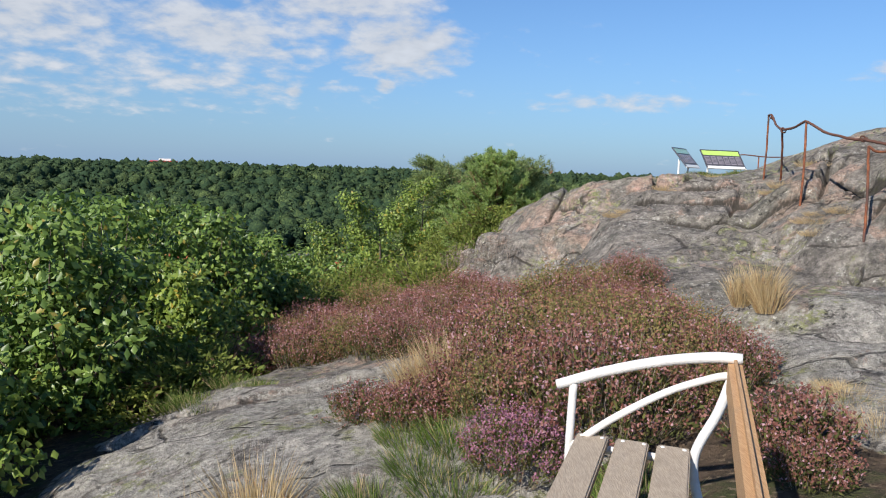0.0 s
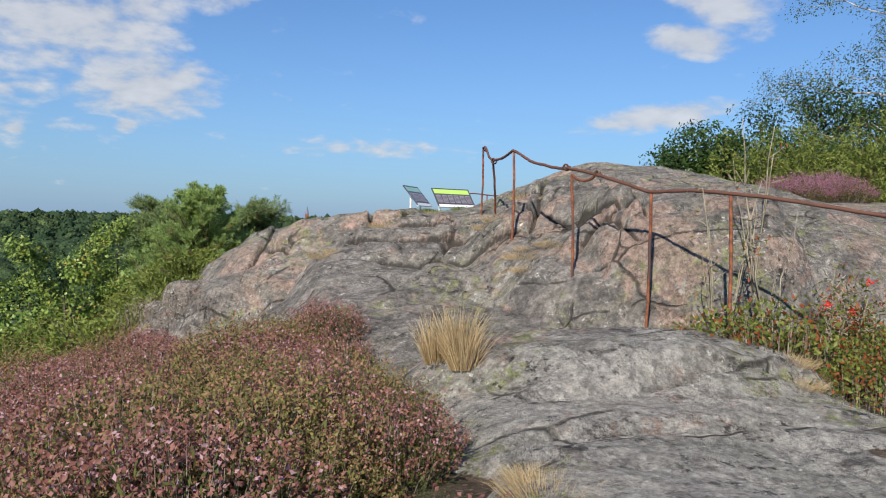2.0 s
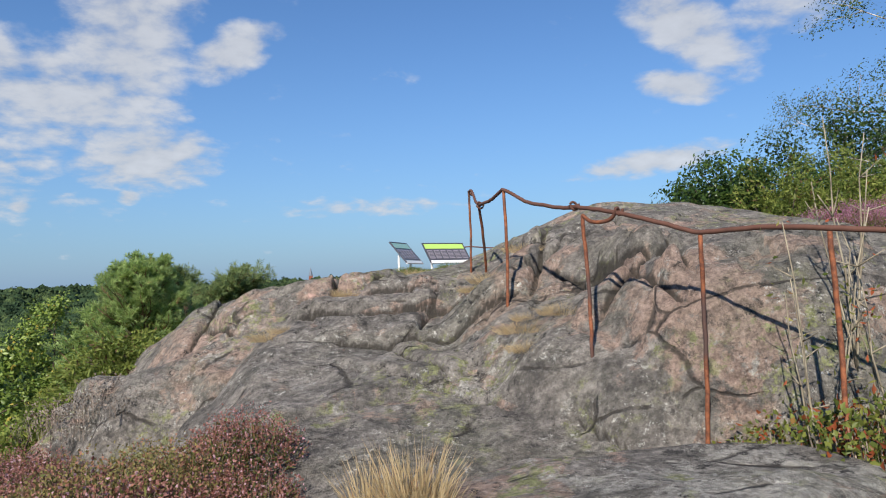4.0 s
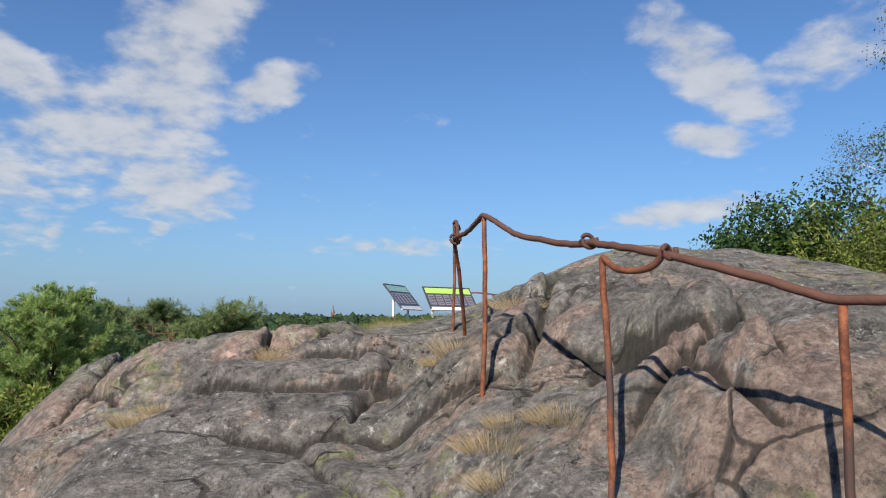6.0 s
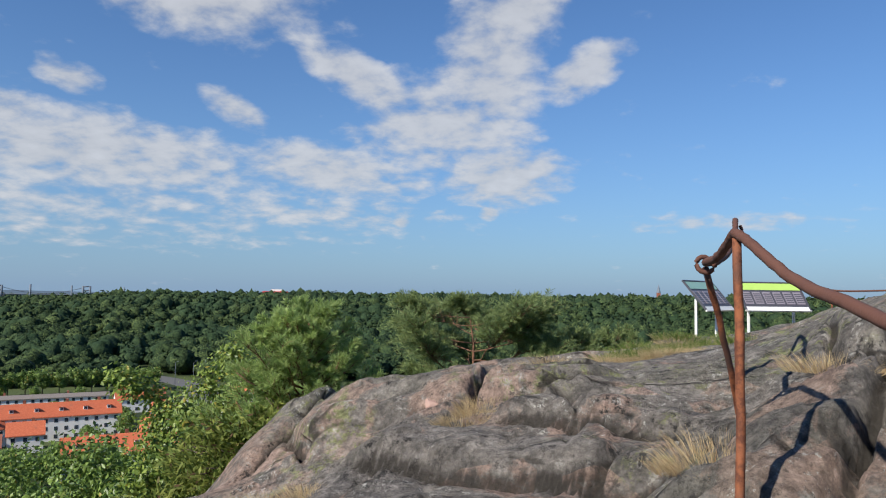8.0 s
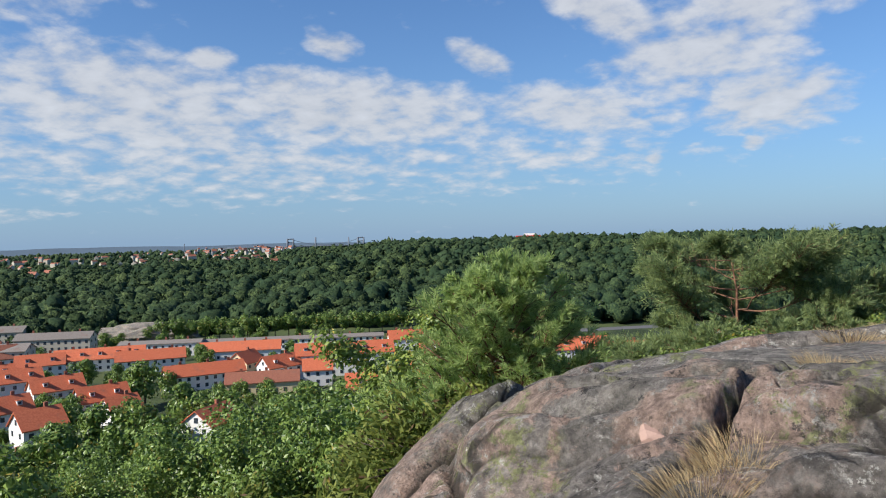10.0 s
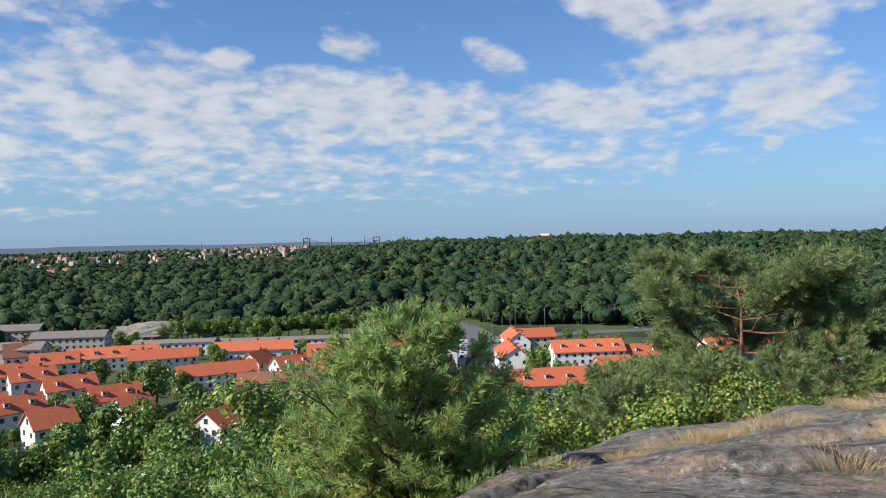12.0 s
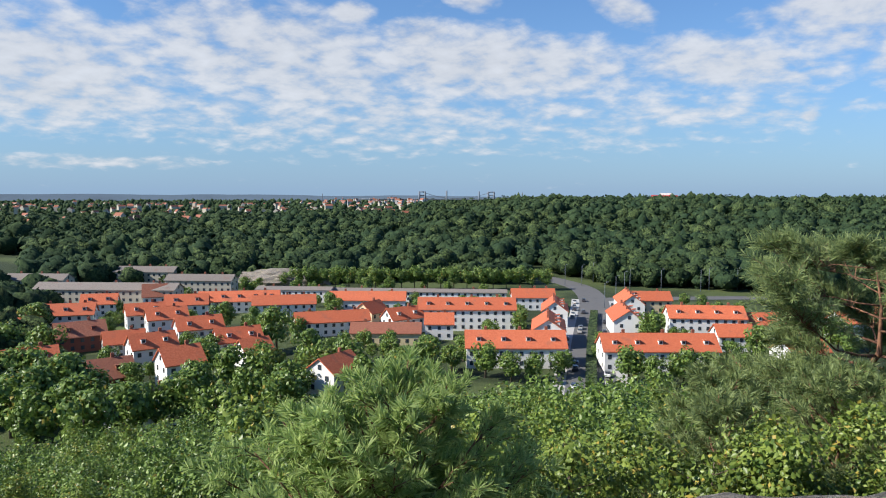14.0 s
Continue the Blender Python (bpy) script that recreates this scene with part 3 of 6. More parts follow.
def lines(lo, hi, step, far, grow=1.13):
    mid = list(np.arange(lo, hi + step / 2, step))
    a, d = [], step
    v = mid[0]
    while v > -far:
        d *= grow
        v -= d
        a.append(v)
    b, d = [], step
    v = mid[-1]
    while v < far:
        d *= grow
        v += d
        b.append(v)
    return np.array(a[::-1] + mid + b)


def build_ground(mat):
    xs, ys = lines(-2.0, 8.0, 0.032, 4600), lines(2.0, 18.5, 0.034, 4600)
    gx, gy = np.meshgrid(xs, ys)
    z, bare, groove = land(gx.ravel(), gy.ravel())
    n, m = len(xs), len(ys)
    verts = np.stack([gx.ravel(), gy.ravel(), z], 1)
    i = (np.arange(m - 1)[:, None] * n + np.arange(n - 1)[None, :]).ravel()
    faces = np.stack([i, i + 1, i + n + 1, i + n], 1)
    me = bpy.data.meshes.new("ground")
    me.from_pydata(verts.tolist(), [], faces.tolist())
    me.attributes.new("bare", "FLOAT", "POINT").data.foreach_set("value", bare.astype(np.float32))
    me.attributes.new("groove", "FLOAT", "POINT").data.foreach_set("value", groove.astype(np.float32))
    me.attributes.new("feldspar", "FLOAT", "POINT").data.foreach_set("value", feldspar(verts[:, 0], verts[:, 1]).astype(np.float32))
    me.shade_smooth()
    me.materials.append(mat)
    return tagged(new("ground", me), "grey-pink gneiss hilltop with heath soil, falling to a green valley", "ground", kind="structure")


build_ground(ROCK)


# ---- kit ----
def mesh_of(name, verts, faces, mat, flat=False):
    me = bpy.data.meshes.new(name)
    me.from_pydata(np.asarray(verts, float).tolist(), [], [list(map(int, f)) for f in faces] if not isinstance(faces, np.ndarray) else faces.tolist())
    if not flat:
        me.shade_smooth()
    me.materials.append(mat)
    return me


def part(name, data, material, parent, label=""):
    """One mesh object under a thing or a part, from a bmesh or from finished mesh data."""
    if isinstance(data, bmesh.types.BMesh):
        me = bpy.data.meshes.new(name)
        data.to_mesh(me)
        data.free()
        me.materials.append(material)
        data = me
    ob = new(name, data)
    ob.parent = parent
    return tagged(ob, label)


def thing(name, m, label, category, group="", kind=""):
    ob = new(name)
    ob.empty_display_size = 0.2
    ob.matrix_world = m
    return tagged(ob, label, category, group, kind)


def box_bm(sx, sy, sz, at=(0, 0, 0), bevel=0.0, m=None):
    bm = bmesh.new()
    bmesh.ops.create_cube(bm, size=1, matrix=(m or Matrix()) @ Matrix.Translation(at) @ Matrix.Diagonal((sx, sy, sz, 1)))
    if bevel:
        bmesh.ops.bevel(bm, geom=bm.edges[:], offset=bevel, segments=2, affect="EDGES")
    return bm


def tube_data(points, radii, sides=7):
    """A tapered tube along points, as arrays of corners and faces."""
    pts = np.asarray(points, float)
    n = len(pts)
    tang = np.gradient(pts, axis=0)
    tang /= np.linalg.norm(tang, axis=1)[:, None] + 1e-9
    ref = np.where(np.abs(tang[:, 2:3]) > 0.9, np.array([[1.0, 0, 0]]), np.array([[0, 0, 1.0]]))
    a = np.cross(tang, ref)
    a /= np.linalg.norm(a, axis=1)[:, None] + 1e-9
    b = np.cross(tang, a)
    ang = np.arange(sides) * 2 * np.pi / sides
    ring = a[:, None] * np.cos(ang)[None, :, None] + b[:, None] * np.sin(ang)[None, :, None]
    verts = (pts[:, None] + ring * np.broadcast_to(np.asarray(radii, float), n)[:, None, None]).reshape(-1, 3)
    faces = []
    for i in range(n - 1):
        for k in range(sides):
            faces.append((i * sides + k, i * sides + (k + 1) % sides, (i + 1) * sides + (k + 1) % sides, (i + 1) * sides + k))
    faces.append(tuple(range(sides))[::-1])
    faces.append(tuple((n - 1) * sides + k for k in range(sides)))
    return verts, faces


def join_data(pieces):
    verts, faces, k = [], [], 0
    for v, f in pieces:
        verts.append(v)
        faces += [tuple(i + k for i in q) for q in f]
        k += len(v)
    return np.concatenate(verts), faces


def smooth_path(points, steps=6):
    """A Catmull-Rom line through points."""
    p = [Vector(q) for q in points]
    p = [2 * p[0] - p[1]] + p + [2 * p[-1] - p[-2]]
    out = []
    for i in range(1, len(p) - 2):
        for s in range(steps):
            t = s / steps
            out.append(0.5 * ((2 * p[i]) + (p[i + 1] - p[i - 1]) * t + (2 * p[i - 1] - 5 * p[i] + 4 * p[i + 1] - p[i + 2]) * t ** 2
                              + (3 * p[i] - p[i - 1] - 3 * p[i + 1] + p[i + 2]) * t ** 3))
    out.append(p[-2])
    return np.array([tuple(v) for v in out])


def unit(v):
    return v / (np.linalg.norm(v, axis=-1, keepdims=True) + 1e-9)


def leaves_data(rng, centres, axes, length, width, fold=0.25, face=None):
    """Folded diamond leaves: one at each centre, pointing along its axis."""
    n = len(centres)
    axes = unit(axes)
    turn = rng.normal(size=(n, 3))
    side = unit(np.cross(axes, turn if face is None else unit(face) + 0.42 * turn))
    nrm = np.cross(axes, side)
    ln, wd = (length * rng.uniform(0.7, 1.3, (n, 1))), (width * rng.uniform(0.7, 1.3, (n, 1)))
    base, tip = centres, centres + axes * ln
    mid = centres + axes * ln * 0.5
    left, right = mid + side * wd / 2 + nrm * wd * fold, mid - side * wd / 2 + nrm * wd * fold
    verts = np.stack([base, left, tip, right], 1).reshape(-1, 3)
    i = np.arange(n)[:, None] * 4
    faces = np.concatenate([i + np.array([0, 1, 2]), i + np.array([0, 2, 3])], 1).reshape(-1, 3)
    return verts, faces


def blades_data(rng, roots, tips, width):
    """Thin curved blades, two pieces each."""
    n = len(roots)
    side = unit(np.cross(tips - roots, rng.normal(size=(n, 3)))) * width
    mid = roots * 0.45 + tips * 0.55 + np.array([0, 0, 1.0]) * np.linalg.norm(tips - roots, axis=1)[:, None] * 0.10
    verts = np.stack([roots - side, roots + side, mid + side * 0.8, mid - side * 0.8, tips], 1).reshape(-1, 3)
    i = np.arange(n)[:, None] * 5
    faces = np.concatenate([i + np.array([0, 1, 2]), i + np.array([0, 2, 3]), i + np.array([3, 2, 4])], 1).reshape(-1, 3)
    return verts, faces


def limbs(rng, height, spread, count, start=0.25, thick=0.08, lean=0.0, rise=0.6):
    """A wandering trunk and its limbs. Returns the tubes of the trunk, of the limbs, and points along the outer limbs."""
    z = np.linspace(0, 1, 8)
    trunk = np.stack([lean * z ** 2 + 0.05 * height * np.cumsum(rng.normal(size=8)) / 8, 0.05 * height * np.cumsum(rng.normal(size=8)) / 8, z * height * 0.92], 1)
    trunk[0, :2] = 0
    tubes, ends = [], []
    for i in range(count):
        f = start + (1 - start) * (i + rng.uniform(0, 1)) / count
        root = np.array([np.interp(f, z, trunk[:, k]) for k in range(3)])
        a = i * 2.4 + rng.uniform(-0.4, 0.4)
        reach = spread * (0.55 + 0.6 * math.sin(math.pi * min(1, 0.25 + 0.75 * (1 - f) + 0.1))) * rng.uniform(0.75, 1.15)
        out = np.array([math.cos(a), math.sin(a), rise * rng.uniform(0.4, 1.3)])
        s = np.linspace(0, 1, 6)[:, None]
        path = root + out * reach * s + np.array([0, 0, -0.12 * reach]) * s ** 2 + rng.normal(size=(6, 3)) * 0.05 * reach * s
        r = thick * (1 - f * 0.6) * 0.5
        tubes.append(tube_data(path, np.linspace(r, r * 0.2, 6), 5))
        ends.append(path[2:])
        for b in range(3):
            j = rng.integers(2, 5)
            d = unit(out + rng.normal(size=3) * 0.8)
            sub = path[j] + d * reach * 0.45 * s[:4] / s[3]
            tubes.append(tube_data(sub, np.linspace(r * 0.4, r * 0.12, 4), 4))
            ends.append(sub[1:])
    ends.append(trunk[-2:])
    return tube_data(trunk, np.linspace(thick, thick * 0.25, 8), 8), tubes, np.concatenate(ends)


# ---- plants: makers ----
def puff(rng, n):
    """Offsets within a soft ball, none far out."""
    return unit(rng.normal(size=(n, 3))) * 1.7 * rng.uniform(0, 1, (n, 1)) ** 0.55


def broadleaf(name, seed, height, spread, leaf, count, mat, label, category="tree", bark=None, clump=0.22, start=0.25, thick=0.08, limbs_n=11, rise=0.6):
    rng = np.random.default_rng(seed)
    tr, tubes, ends = limbs(rng, height, spread, limbs_n, start, thick, 0.15 * spread, rise)
    ob = thing(name, Matrix(), label, category)
    part("trunk", mesh_of("trunk", *tr, bark or BARK), None, ob)
    part("branchwork", mesh_of("branchwork", *join_data(tubes), bark or BARK), None, ob)
    pick = ends[rng.integers(0, len(ends), count)]
    off = puff(rng, count) * clump * spread * np.array([1, 1, 0.75])
    heart = np.array([0, 0, height * 0.55])
    face = unit(unit(off) + 0.6 * unit(pick + off - heart) + np.array([0, 0, 0.35]))
    axes = np.cross(face, rng.normal(size=(count, 3))) + 0.25 * face
    part("crown", mesh_of("crown", *leaves_data(rng, pick + off, axes, leaf, leaf * 0.66, 0.2, face), mat), None, ob)
    return ob


def pine(name, seed, height, spread, whorls, mat, label, gnarled=False, twigs=6, needle=0.08, brush=46):
    """A pine: whorled or twisted limbs that carry twigs, each twig a bottle-brush of needles with an upright tip."""
    rng = np.random.default_rng(seed)
    ob = thing(name, Matrix(), label, "tree")
    z = np.linspace(0, 1, 9)
    wob = np.cumsum(rng.normal(size=(9, 2)), 0) * (0.045 if gnarled else 0.008) * height
    wob[0] = 0
    trunk = np.stack([wob[:, 0], wob[:, 1], z * height * (0.94 if gnarled else 0.97)], 1)
    part("trunk", mesh_of("trunk", *tube_data(trunk, np.linspace((0.026 if gnarled else 0.016) * height, 0.006, 9), 8), PINE_BARK), None, ob)
    tubes, roots, tips = [], [], []
    s = np.linspace(0, 1, 6)[:, None]
    for w in range(whorls):
        f = (0.36 if gnarled else 0.03) + (0.62 if gnarled else 0.95) * w / (whorls - 1)
        root = np.array([np.interp(f, z, trunk[:, k]) for k in range(3)])
        for b in range(rng.integers(2, 4) if gnarled else rng.integers(4, 7)):
            a = rng.uniform(0, 2 * math.pi)
            if gnarled:
                reach = spread * (0.35 + 0.65 * math.sin(math.pi * (1.12 - f))) * rng.uniform(0.55, 1.15)
                rise = rng.uniform(0.0, 0.45)
            else:
                reach = spread * (1.03 - f) ** 0.62 * rng.uniform(0.72, 1.08) + 0.05
                rise = rng.uniform(0.25, 0.6) + 0.5 * f
            out = np.array([math.cos(a), math.sin(a), 0])
            path = root + out * reach * s + np.array([0, 0, 1]) * reach * rise * s ** 1.5 + rng.normal(size=(6, 3)) * (0.06 if gnarled else 0.03) * reach * s
            tubes.append(tube_data(path, np.linspace(0.012 * height * (1.1 - f), 0.004, 6), 5))
            m = max(3, int(twigs * (0.35 + reach / spread)))
            t = rng.uniform(0.45 if gnarled else 0.2, 1.0, m)
            p = np.stack([np.interp(t * 5, range(6), path[:, k]) for k in range(3)], 1)
            side = np.cross(out, np.array([0, 0, 1.0])) * rng.normal(size=(m, 1)) * 0.8
            d = unit(out * 0.7 + side + np.array([0, 0, 0.55]) + rng.normal(size=(m, 3)) * 0.22)
            ln = reach * (0.34 if gnarled else 0.30) * rng.uniform(0.6, 1.2, (m, 1)) * (1.25 - 0.5 * t[:, None]) + needle
            roots += [p, path[-2:-1]]
            tips += [p + d * ln, path[-1:] + np.array([[0, 0, needle]])]
    roots.append(trunk[-2:-1])
    tips.append(trunk[-1:] + np.array([[0, 0, 0.03 * height]]))
    roots, tips = np.concatenate(roots), np.concatenate(tips)
    part("branchwork", mesh_of("branchwork", *join_data(tubes), PINE_BARK), None, ob)
    part("twigwork", mesh_of("twigwork", *blades_data(rng, roots, tips, 0.002 + 0.0008 * height), PINE_BARK), None, ob)
    n = len(roots) * brush
    dirs = np.repeat(unit(tips - roots), brush, 0)
    t = rng.uniform(0.12, 1.0, (n, 1)) ** 0.8
    spoke = unit(np.cross(dirs, rng.normal(size=(n, 3))))
    c = np.repeat(roots, brush, 0) * (1 - t) + np.repeat(tips, brush, 0) * t
    c[:, 2] += np.linalg.norm(np.repeat(tips - roots, brush, 0), axis=1) * 0.10 * np.sin(np.pi * t[:, 0])
    ax = unit(dirs * 0.85 + spoke + np.array([0, 0, 0.12]))
    part("needles", mesh_of("needles", *leaves_data(rng, c, ax, needle, 0.003 + needle * 0.085, 0.1), mat), None, ob)
    return ob


def juniper(name, seed, radius, height, sprays, mat, label):
    """A low spreading bush of feathery sprays."""
    rng = np.random.default_rng(seed)
    ob = thing(name, Matrix(), label, "bush")
    n = sprays
    a, r = rng.uniform(0, 2 * math.pi, n), radius * np.sqrt(rng.uniform(0, 1, n))
    lump = 0.7 + 0.5 * np.sin(a * 3 + seed) * np.cos(r * 4 + seed)
    top = height * np.clip(1 - (r / radius) ** 2, 0.15, 1) * lump * rng.uniform(0.55, 1.1, n)
    tip = np.stack([np.cos(a) * r, np.sin(a) * r, top], 1)
    out = unit(np.stack([np.cos(a) * (0.4 + r / radius), np.sin(a) * (0.4 + r / radius), rng.uniform(0.2, 1.0, n)], 1) + rng.normal(size=(n, 3)) * 0.35)
    stems = [tube_data(np.stack([tip[i] * np.array([0.15, 0.15, 0]), tip[i] * np.array([0.6, 0.6, 0.5]), tip[i]]), (0.018, 0.012, 0.004), 4) for i in range(0, n, max(1, n // 40))]
    part("stemwork", mesh_of("stemwork", *join_data(stems), BARK), None, ob)
    per = 16
    t = rng.uniform(0, 1, (n * per, 1))
    c = np.repeat(tip, per, 0) - np.repeat(out, per, 0) * 0.28 * t + rng.normal(size=(n * per, 3)) * 0.025
    ax = unit(np.repeat(out, per, 0) + rng.normal(size=(n * per, 3)) * 0.55)
    part("foliage", mesh_of("foliage", *leaves_data(rng, c, ax, 0.075, 0.026, 0.15), mat), None, ob)
    return ob


def shrub(name, seed, radius, height, count, leaf, mat, label):
    """A dense leafy bush, uneven on top."""
    rng = np.random.default_rng(seed)
    ob = thing(name, Matrix(), label, "bush")
    stems, tips = [], []
    for i in range(26):
        a, r = rng.uniform(0, 2 * math.pi), radius * math.sqrt(rng.uniform(0.02, 1))
        h = height * (1 - 0.55 * (r / radius) ** 2) * rng.uniform(0.62, 1.25)
        s = np.linspace(0, 1, 5)[:, None]
        end = np.array([math.cos(a) * r, math.sin(a) * r, h])
        path = end * np.array([1, 1, 0]) * s ** 1.3 + np.array([0, 0, 1]) * h * s ** 0.8 + rng.normal(size=(5, 3)) * 0.05 * s
        stems.append(tube_data(path, np.linspace(0.022, 0.005, 5), 5))
        tips.append(path[1:])
    part("stemwork", mesh_of("stemwork", *join_data(stems), BARK), None, ob)
    tips = np.concatenate(tips)
    w = np.clip(tips[:, 2], 0.05, None)
    pick = tips[rng.choice(len(tips), count, p=w / w.sum())]
    off = puff(rng, count) * np.array([0.17, 0.17, 0.12]) * radius
    face = unit(unit(off) + np.array([0, 0, 0.55]) + 0.4 * unit(pick * np.array([1, 1, 0]) + 1e-6))
    ax = np.cross(face, rng.normal(size=(count, 3))) + 0.3 * face
    part("foliage", mesh_of("foliage", *leaves_data(rng, pick + off, ax, leaf, leaf * 0.6, 0.2, face), mat), None, ob)
    return ob


def heather(name, seed, radius, height, sprigs, bloom, label):
    """A heather bush: wiry stems, scale-leaved green below, spikes of small bells above."""
    rng = np.random.default_rng(seed)
    ob = thing(name, Matrix(), label, "heather")
    a, r = rng.uniform(0, 2 * math.pi, sprigs), radius * np.sqrt(rng.uniform(0, 1, sprigs))
    h = height * (1 - 0.55 * (r / radius) ** 2.5) * rng.uniform(0.72, 1.12, sprigs)
    root = np.stack([np.cos(a) * r * 0.72, np.sin(a) * r * 0.72, np.full(sprigs, -0.03)], 1)
    tip = np.stack([np.cos(a) * r * 1.12, np.sin(a) * r * 1.12, h], 1) + rng.normal(size=(sprigs, 3)) * 0.02
    k = rng.choice(sprigs, sprigs // 3, replace=False)
    part("stemwork", mesh_of("stemwork", *blades_data(rng, root[k], tip[k], 0.0028), TWIGS), None, ob)
    ax = unit(tip - root)
    per = 7
    t = rng.uniform(0.30, 0.84, (sprigs * per, 1))
    c = np.repeat(root, per, 0) * (1 - t) + np.repeat(tip, per, 0) * t + rng.normal(size=(sprigs * per, 3)) * 0.012
    d = unit(np.repeat(ax, per, 0) + rng.normal(size=(sprigs * per, 3)) * 0.5)
    part("foliage", mesh_of("foliage", *leaves_data(rng, c, d, 0.036, 0.011, 0.1), HEATHER_GREEN), None, ob)
    per = 7
    t = rng.uniform(0.74, 1.04, (sprigs * per, 1))
    c = np.repeat(root, per, 0) * (1 - t) + np.repeat(tip, per, 0) * t + rng.normal(size=(sprigs * per, 3)) * 0.009
    d = unit(np.repeat(ax, per, 0) * 0.4 + rng.normal(size=(sprigs * per, 3)))
    part("bloom", mesh_of("bloom", *leaves_data(rng, c, d, 0.018, 0.013, 0.3), bloom), None, ob)
    return ob


def grass(name, seed, radius, height, count, mat, label, width=0.0022, splay=0.5):
    rng = np.random.default_rng(seed)
    a, r = rng.uniform(0, 2 * math.pi, count), radius * np.sqrt(rng.uniform(0, 1, count))
    root = np.stack([np.cos(a) * r, np.sin(a) * r, np.full(count, -0.03)], 1)
    lean = np.stack([np.cos(a), np.sin(a), np.zeros(count)], 1) * splay * (r / radius)[:, None] + rng.normal(size=(count, 3)) * np.array([0.25, 0.25, 0])
    ln = height * rng.uniform(0.45, 1.1, (count, 1))
    tip = root + unit(lean + np.array([0, 0, 1.0])) * ln
    return tagged(new(name, mesh_of(name, *blades_data(rng, root, tip, width), mat)), label, "grass")


def low_plants(name, seed, radius, height, count, leaf, mat, label):
    rng = np.random.default_rng(seed)
    ob = thing(name, Matrix(), label, "bush")
    a, r = rng.uniform(0, 2 * math.pi, count), radius * np.sqrt(rng.uniform(0, 1, count))
    h = height * (1 - 0.5 * (r / radius) ** 2) * rng.uniform(0.2, 1.1, count)
    c = np.stack([np.cos(a) * r, np.sin(a) * r, h], 1)
    k = rng.choice(count, count // 8, replace=False)
    part("stemwork", mesh_of("stemwork", *blades_data(rng, c[k] * np.array([0.9, 0.9, 0]) - np.array([0, 0, 0.03]), c[k], 0.003), TWIGS), None, ob)
    part("foliage", mesh_of("foliage", *leaves_data(rng, c, rng.normal(size=(count, 3)) + np.array([0, 0, 0.6]), leaf, leaf * 0.62), mat), None, ob)
    return ob


def scatter(models, spots, seed, group, lo=0.8, hi=1.2, sink=0.02, tilt=6):
    """Copies of the models, in turn, standing on the ground at the spots; the first uses are the models themselves."""
    rng = random.Random(seed)
    for i, (x, y) in enumerate(spots):
        src = models[i % len(models)]
        s = rng.uniform(lo, hi)
        m = pose(x, y, ground_z(x, y) - sink, rng.uniform(-tilt, tilt), rng.uniform(-tilt, tilt), rng.uniform(0, 360))
        ob = src if i < len(models) else copy_thing(src, m)
        ob.matrix_basis = m @ Matrix.Scale(s, 4)
        tagged(ob, group=group)


def fill(seed, count, x0, x1, y0, y1, inside, apart):
    """Spots strewn over a rectangle, kept apart, where inside(x, y) holds."""
    rng, spots = random.Random(seed), []
    for _ in range(count * 40):
        if len(spots) == count:
            break
        x, y = rng.uniform(x0, x1), rng.uniform(y0, y1)
        if inside(x, y) and all((x - a) ** 2 + (y - b) ** 2 > apart * apart for a, b in spots):
            spots.append((x, y))
    return spots


# ---- the heath by the bench ----
def oval(x, y, cx, cy, rx, ry, turn=0):
    c, s = math.cos(radians(turn)), math.sin(radians(turn))
    ex, ey = x - cx, y - cy
    return ((ex * c + ey * s) / rx) ** 2 + ((ey * c - ex * s) / ry) ** 2 < 1


def in_heather(x, y):
    return (oval(x, y, 1.2, 6.4, 0.85, 1.5, 10) or oval(x, y, 0.5, 9.4, 1.75, 2.6, 12) or oval(x, y, -1.3, 9.9, 1.3, 1.9) or oval(x, y, 0.8, 5.1, 0.45, 0.6)) \
        and not oval(x, y, 0.0, 5.7, 0.42, 0.5) and not (x > 0.9 and y > 9.0) and not (x > 0.6 and y > 10.4)


heathers = [heather("heather", 11, 0.42, 0.46, 520, HEATHER_BLOOM, "faded brownish-pink heather bush on the heath"),
            heather("heather", 12, 0.46, 0.52, 560, HEATHER_BLOOM, "faded brownish-pink heather bush on the heath"),
            heather("heather", 13, 0.38, 0.42, 440, HEATHER_BLOOM, "low rusty-pink heather bush on the heath"),
            heather("heather", 18, 0.44, 0.50, 480, OLIVE_BLOOM, "olive green heather bush with few faded flowers"),
            heather("heather", 17, 0.42, 0.48, 460, OLIVE_BLOOM, "olive green heather bush with few faded flowers")]
scatter(heathers, fill(21, 74, -2.8, 2.8, 4.3, 12.6, in_heather, 0.40), 5, "heather bushes on the heath", 0.9, 1.3, 0.06)
pinks = [heather("heather", 14, 0.36, 0.42, 440, PINK_BLOOM, "heather bush in fresh purple-pink bloom")]
scatter(pinks, [(0.45, 4.30), (0.95, 8.6), (-0.2, 9.3), (-1.9, 10.9), (-1.2, 11.4), (0.3, 10.4)], 6, "pink heather bushes on the heath", 0.65, 0.85, 0.05)
smalls = [heather("heather", 15, 0.26, 0.26, 240, HEATHER_BLOOM, "small sparse rusty heather tuft in gravelly soil")]
scatter(smalls, [(-0.15, 5.0), (-0.45, 5.4), (-0.2, 5.6), (0.0, 5.1), (0.25, 5.3), (1.85, 4.2), (1.75, 3.8)], 7, "small heather tufts", 0.8, 1.2, 0.03)

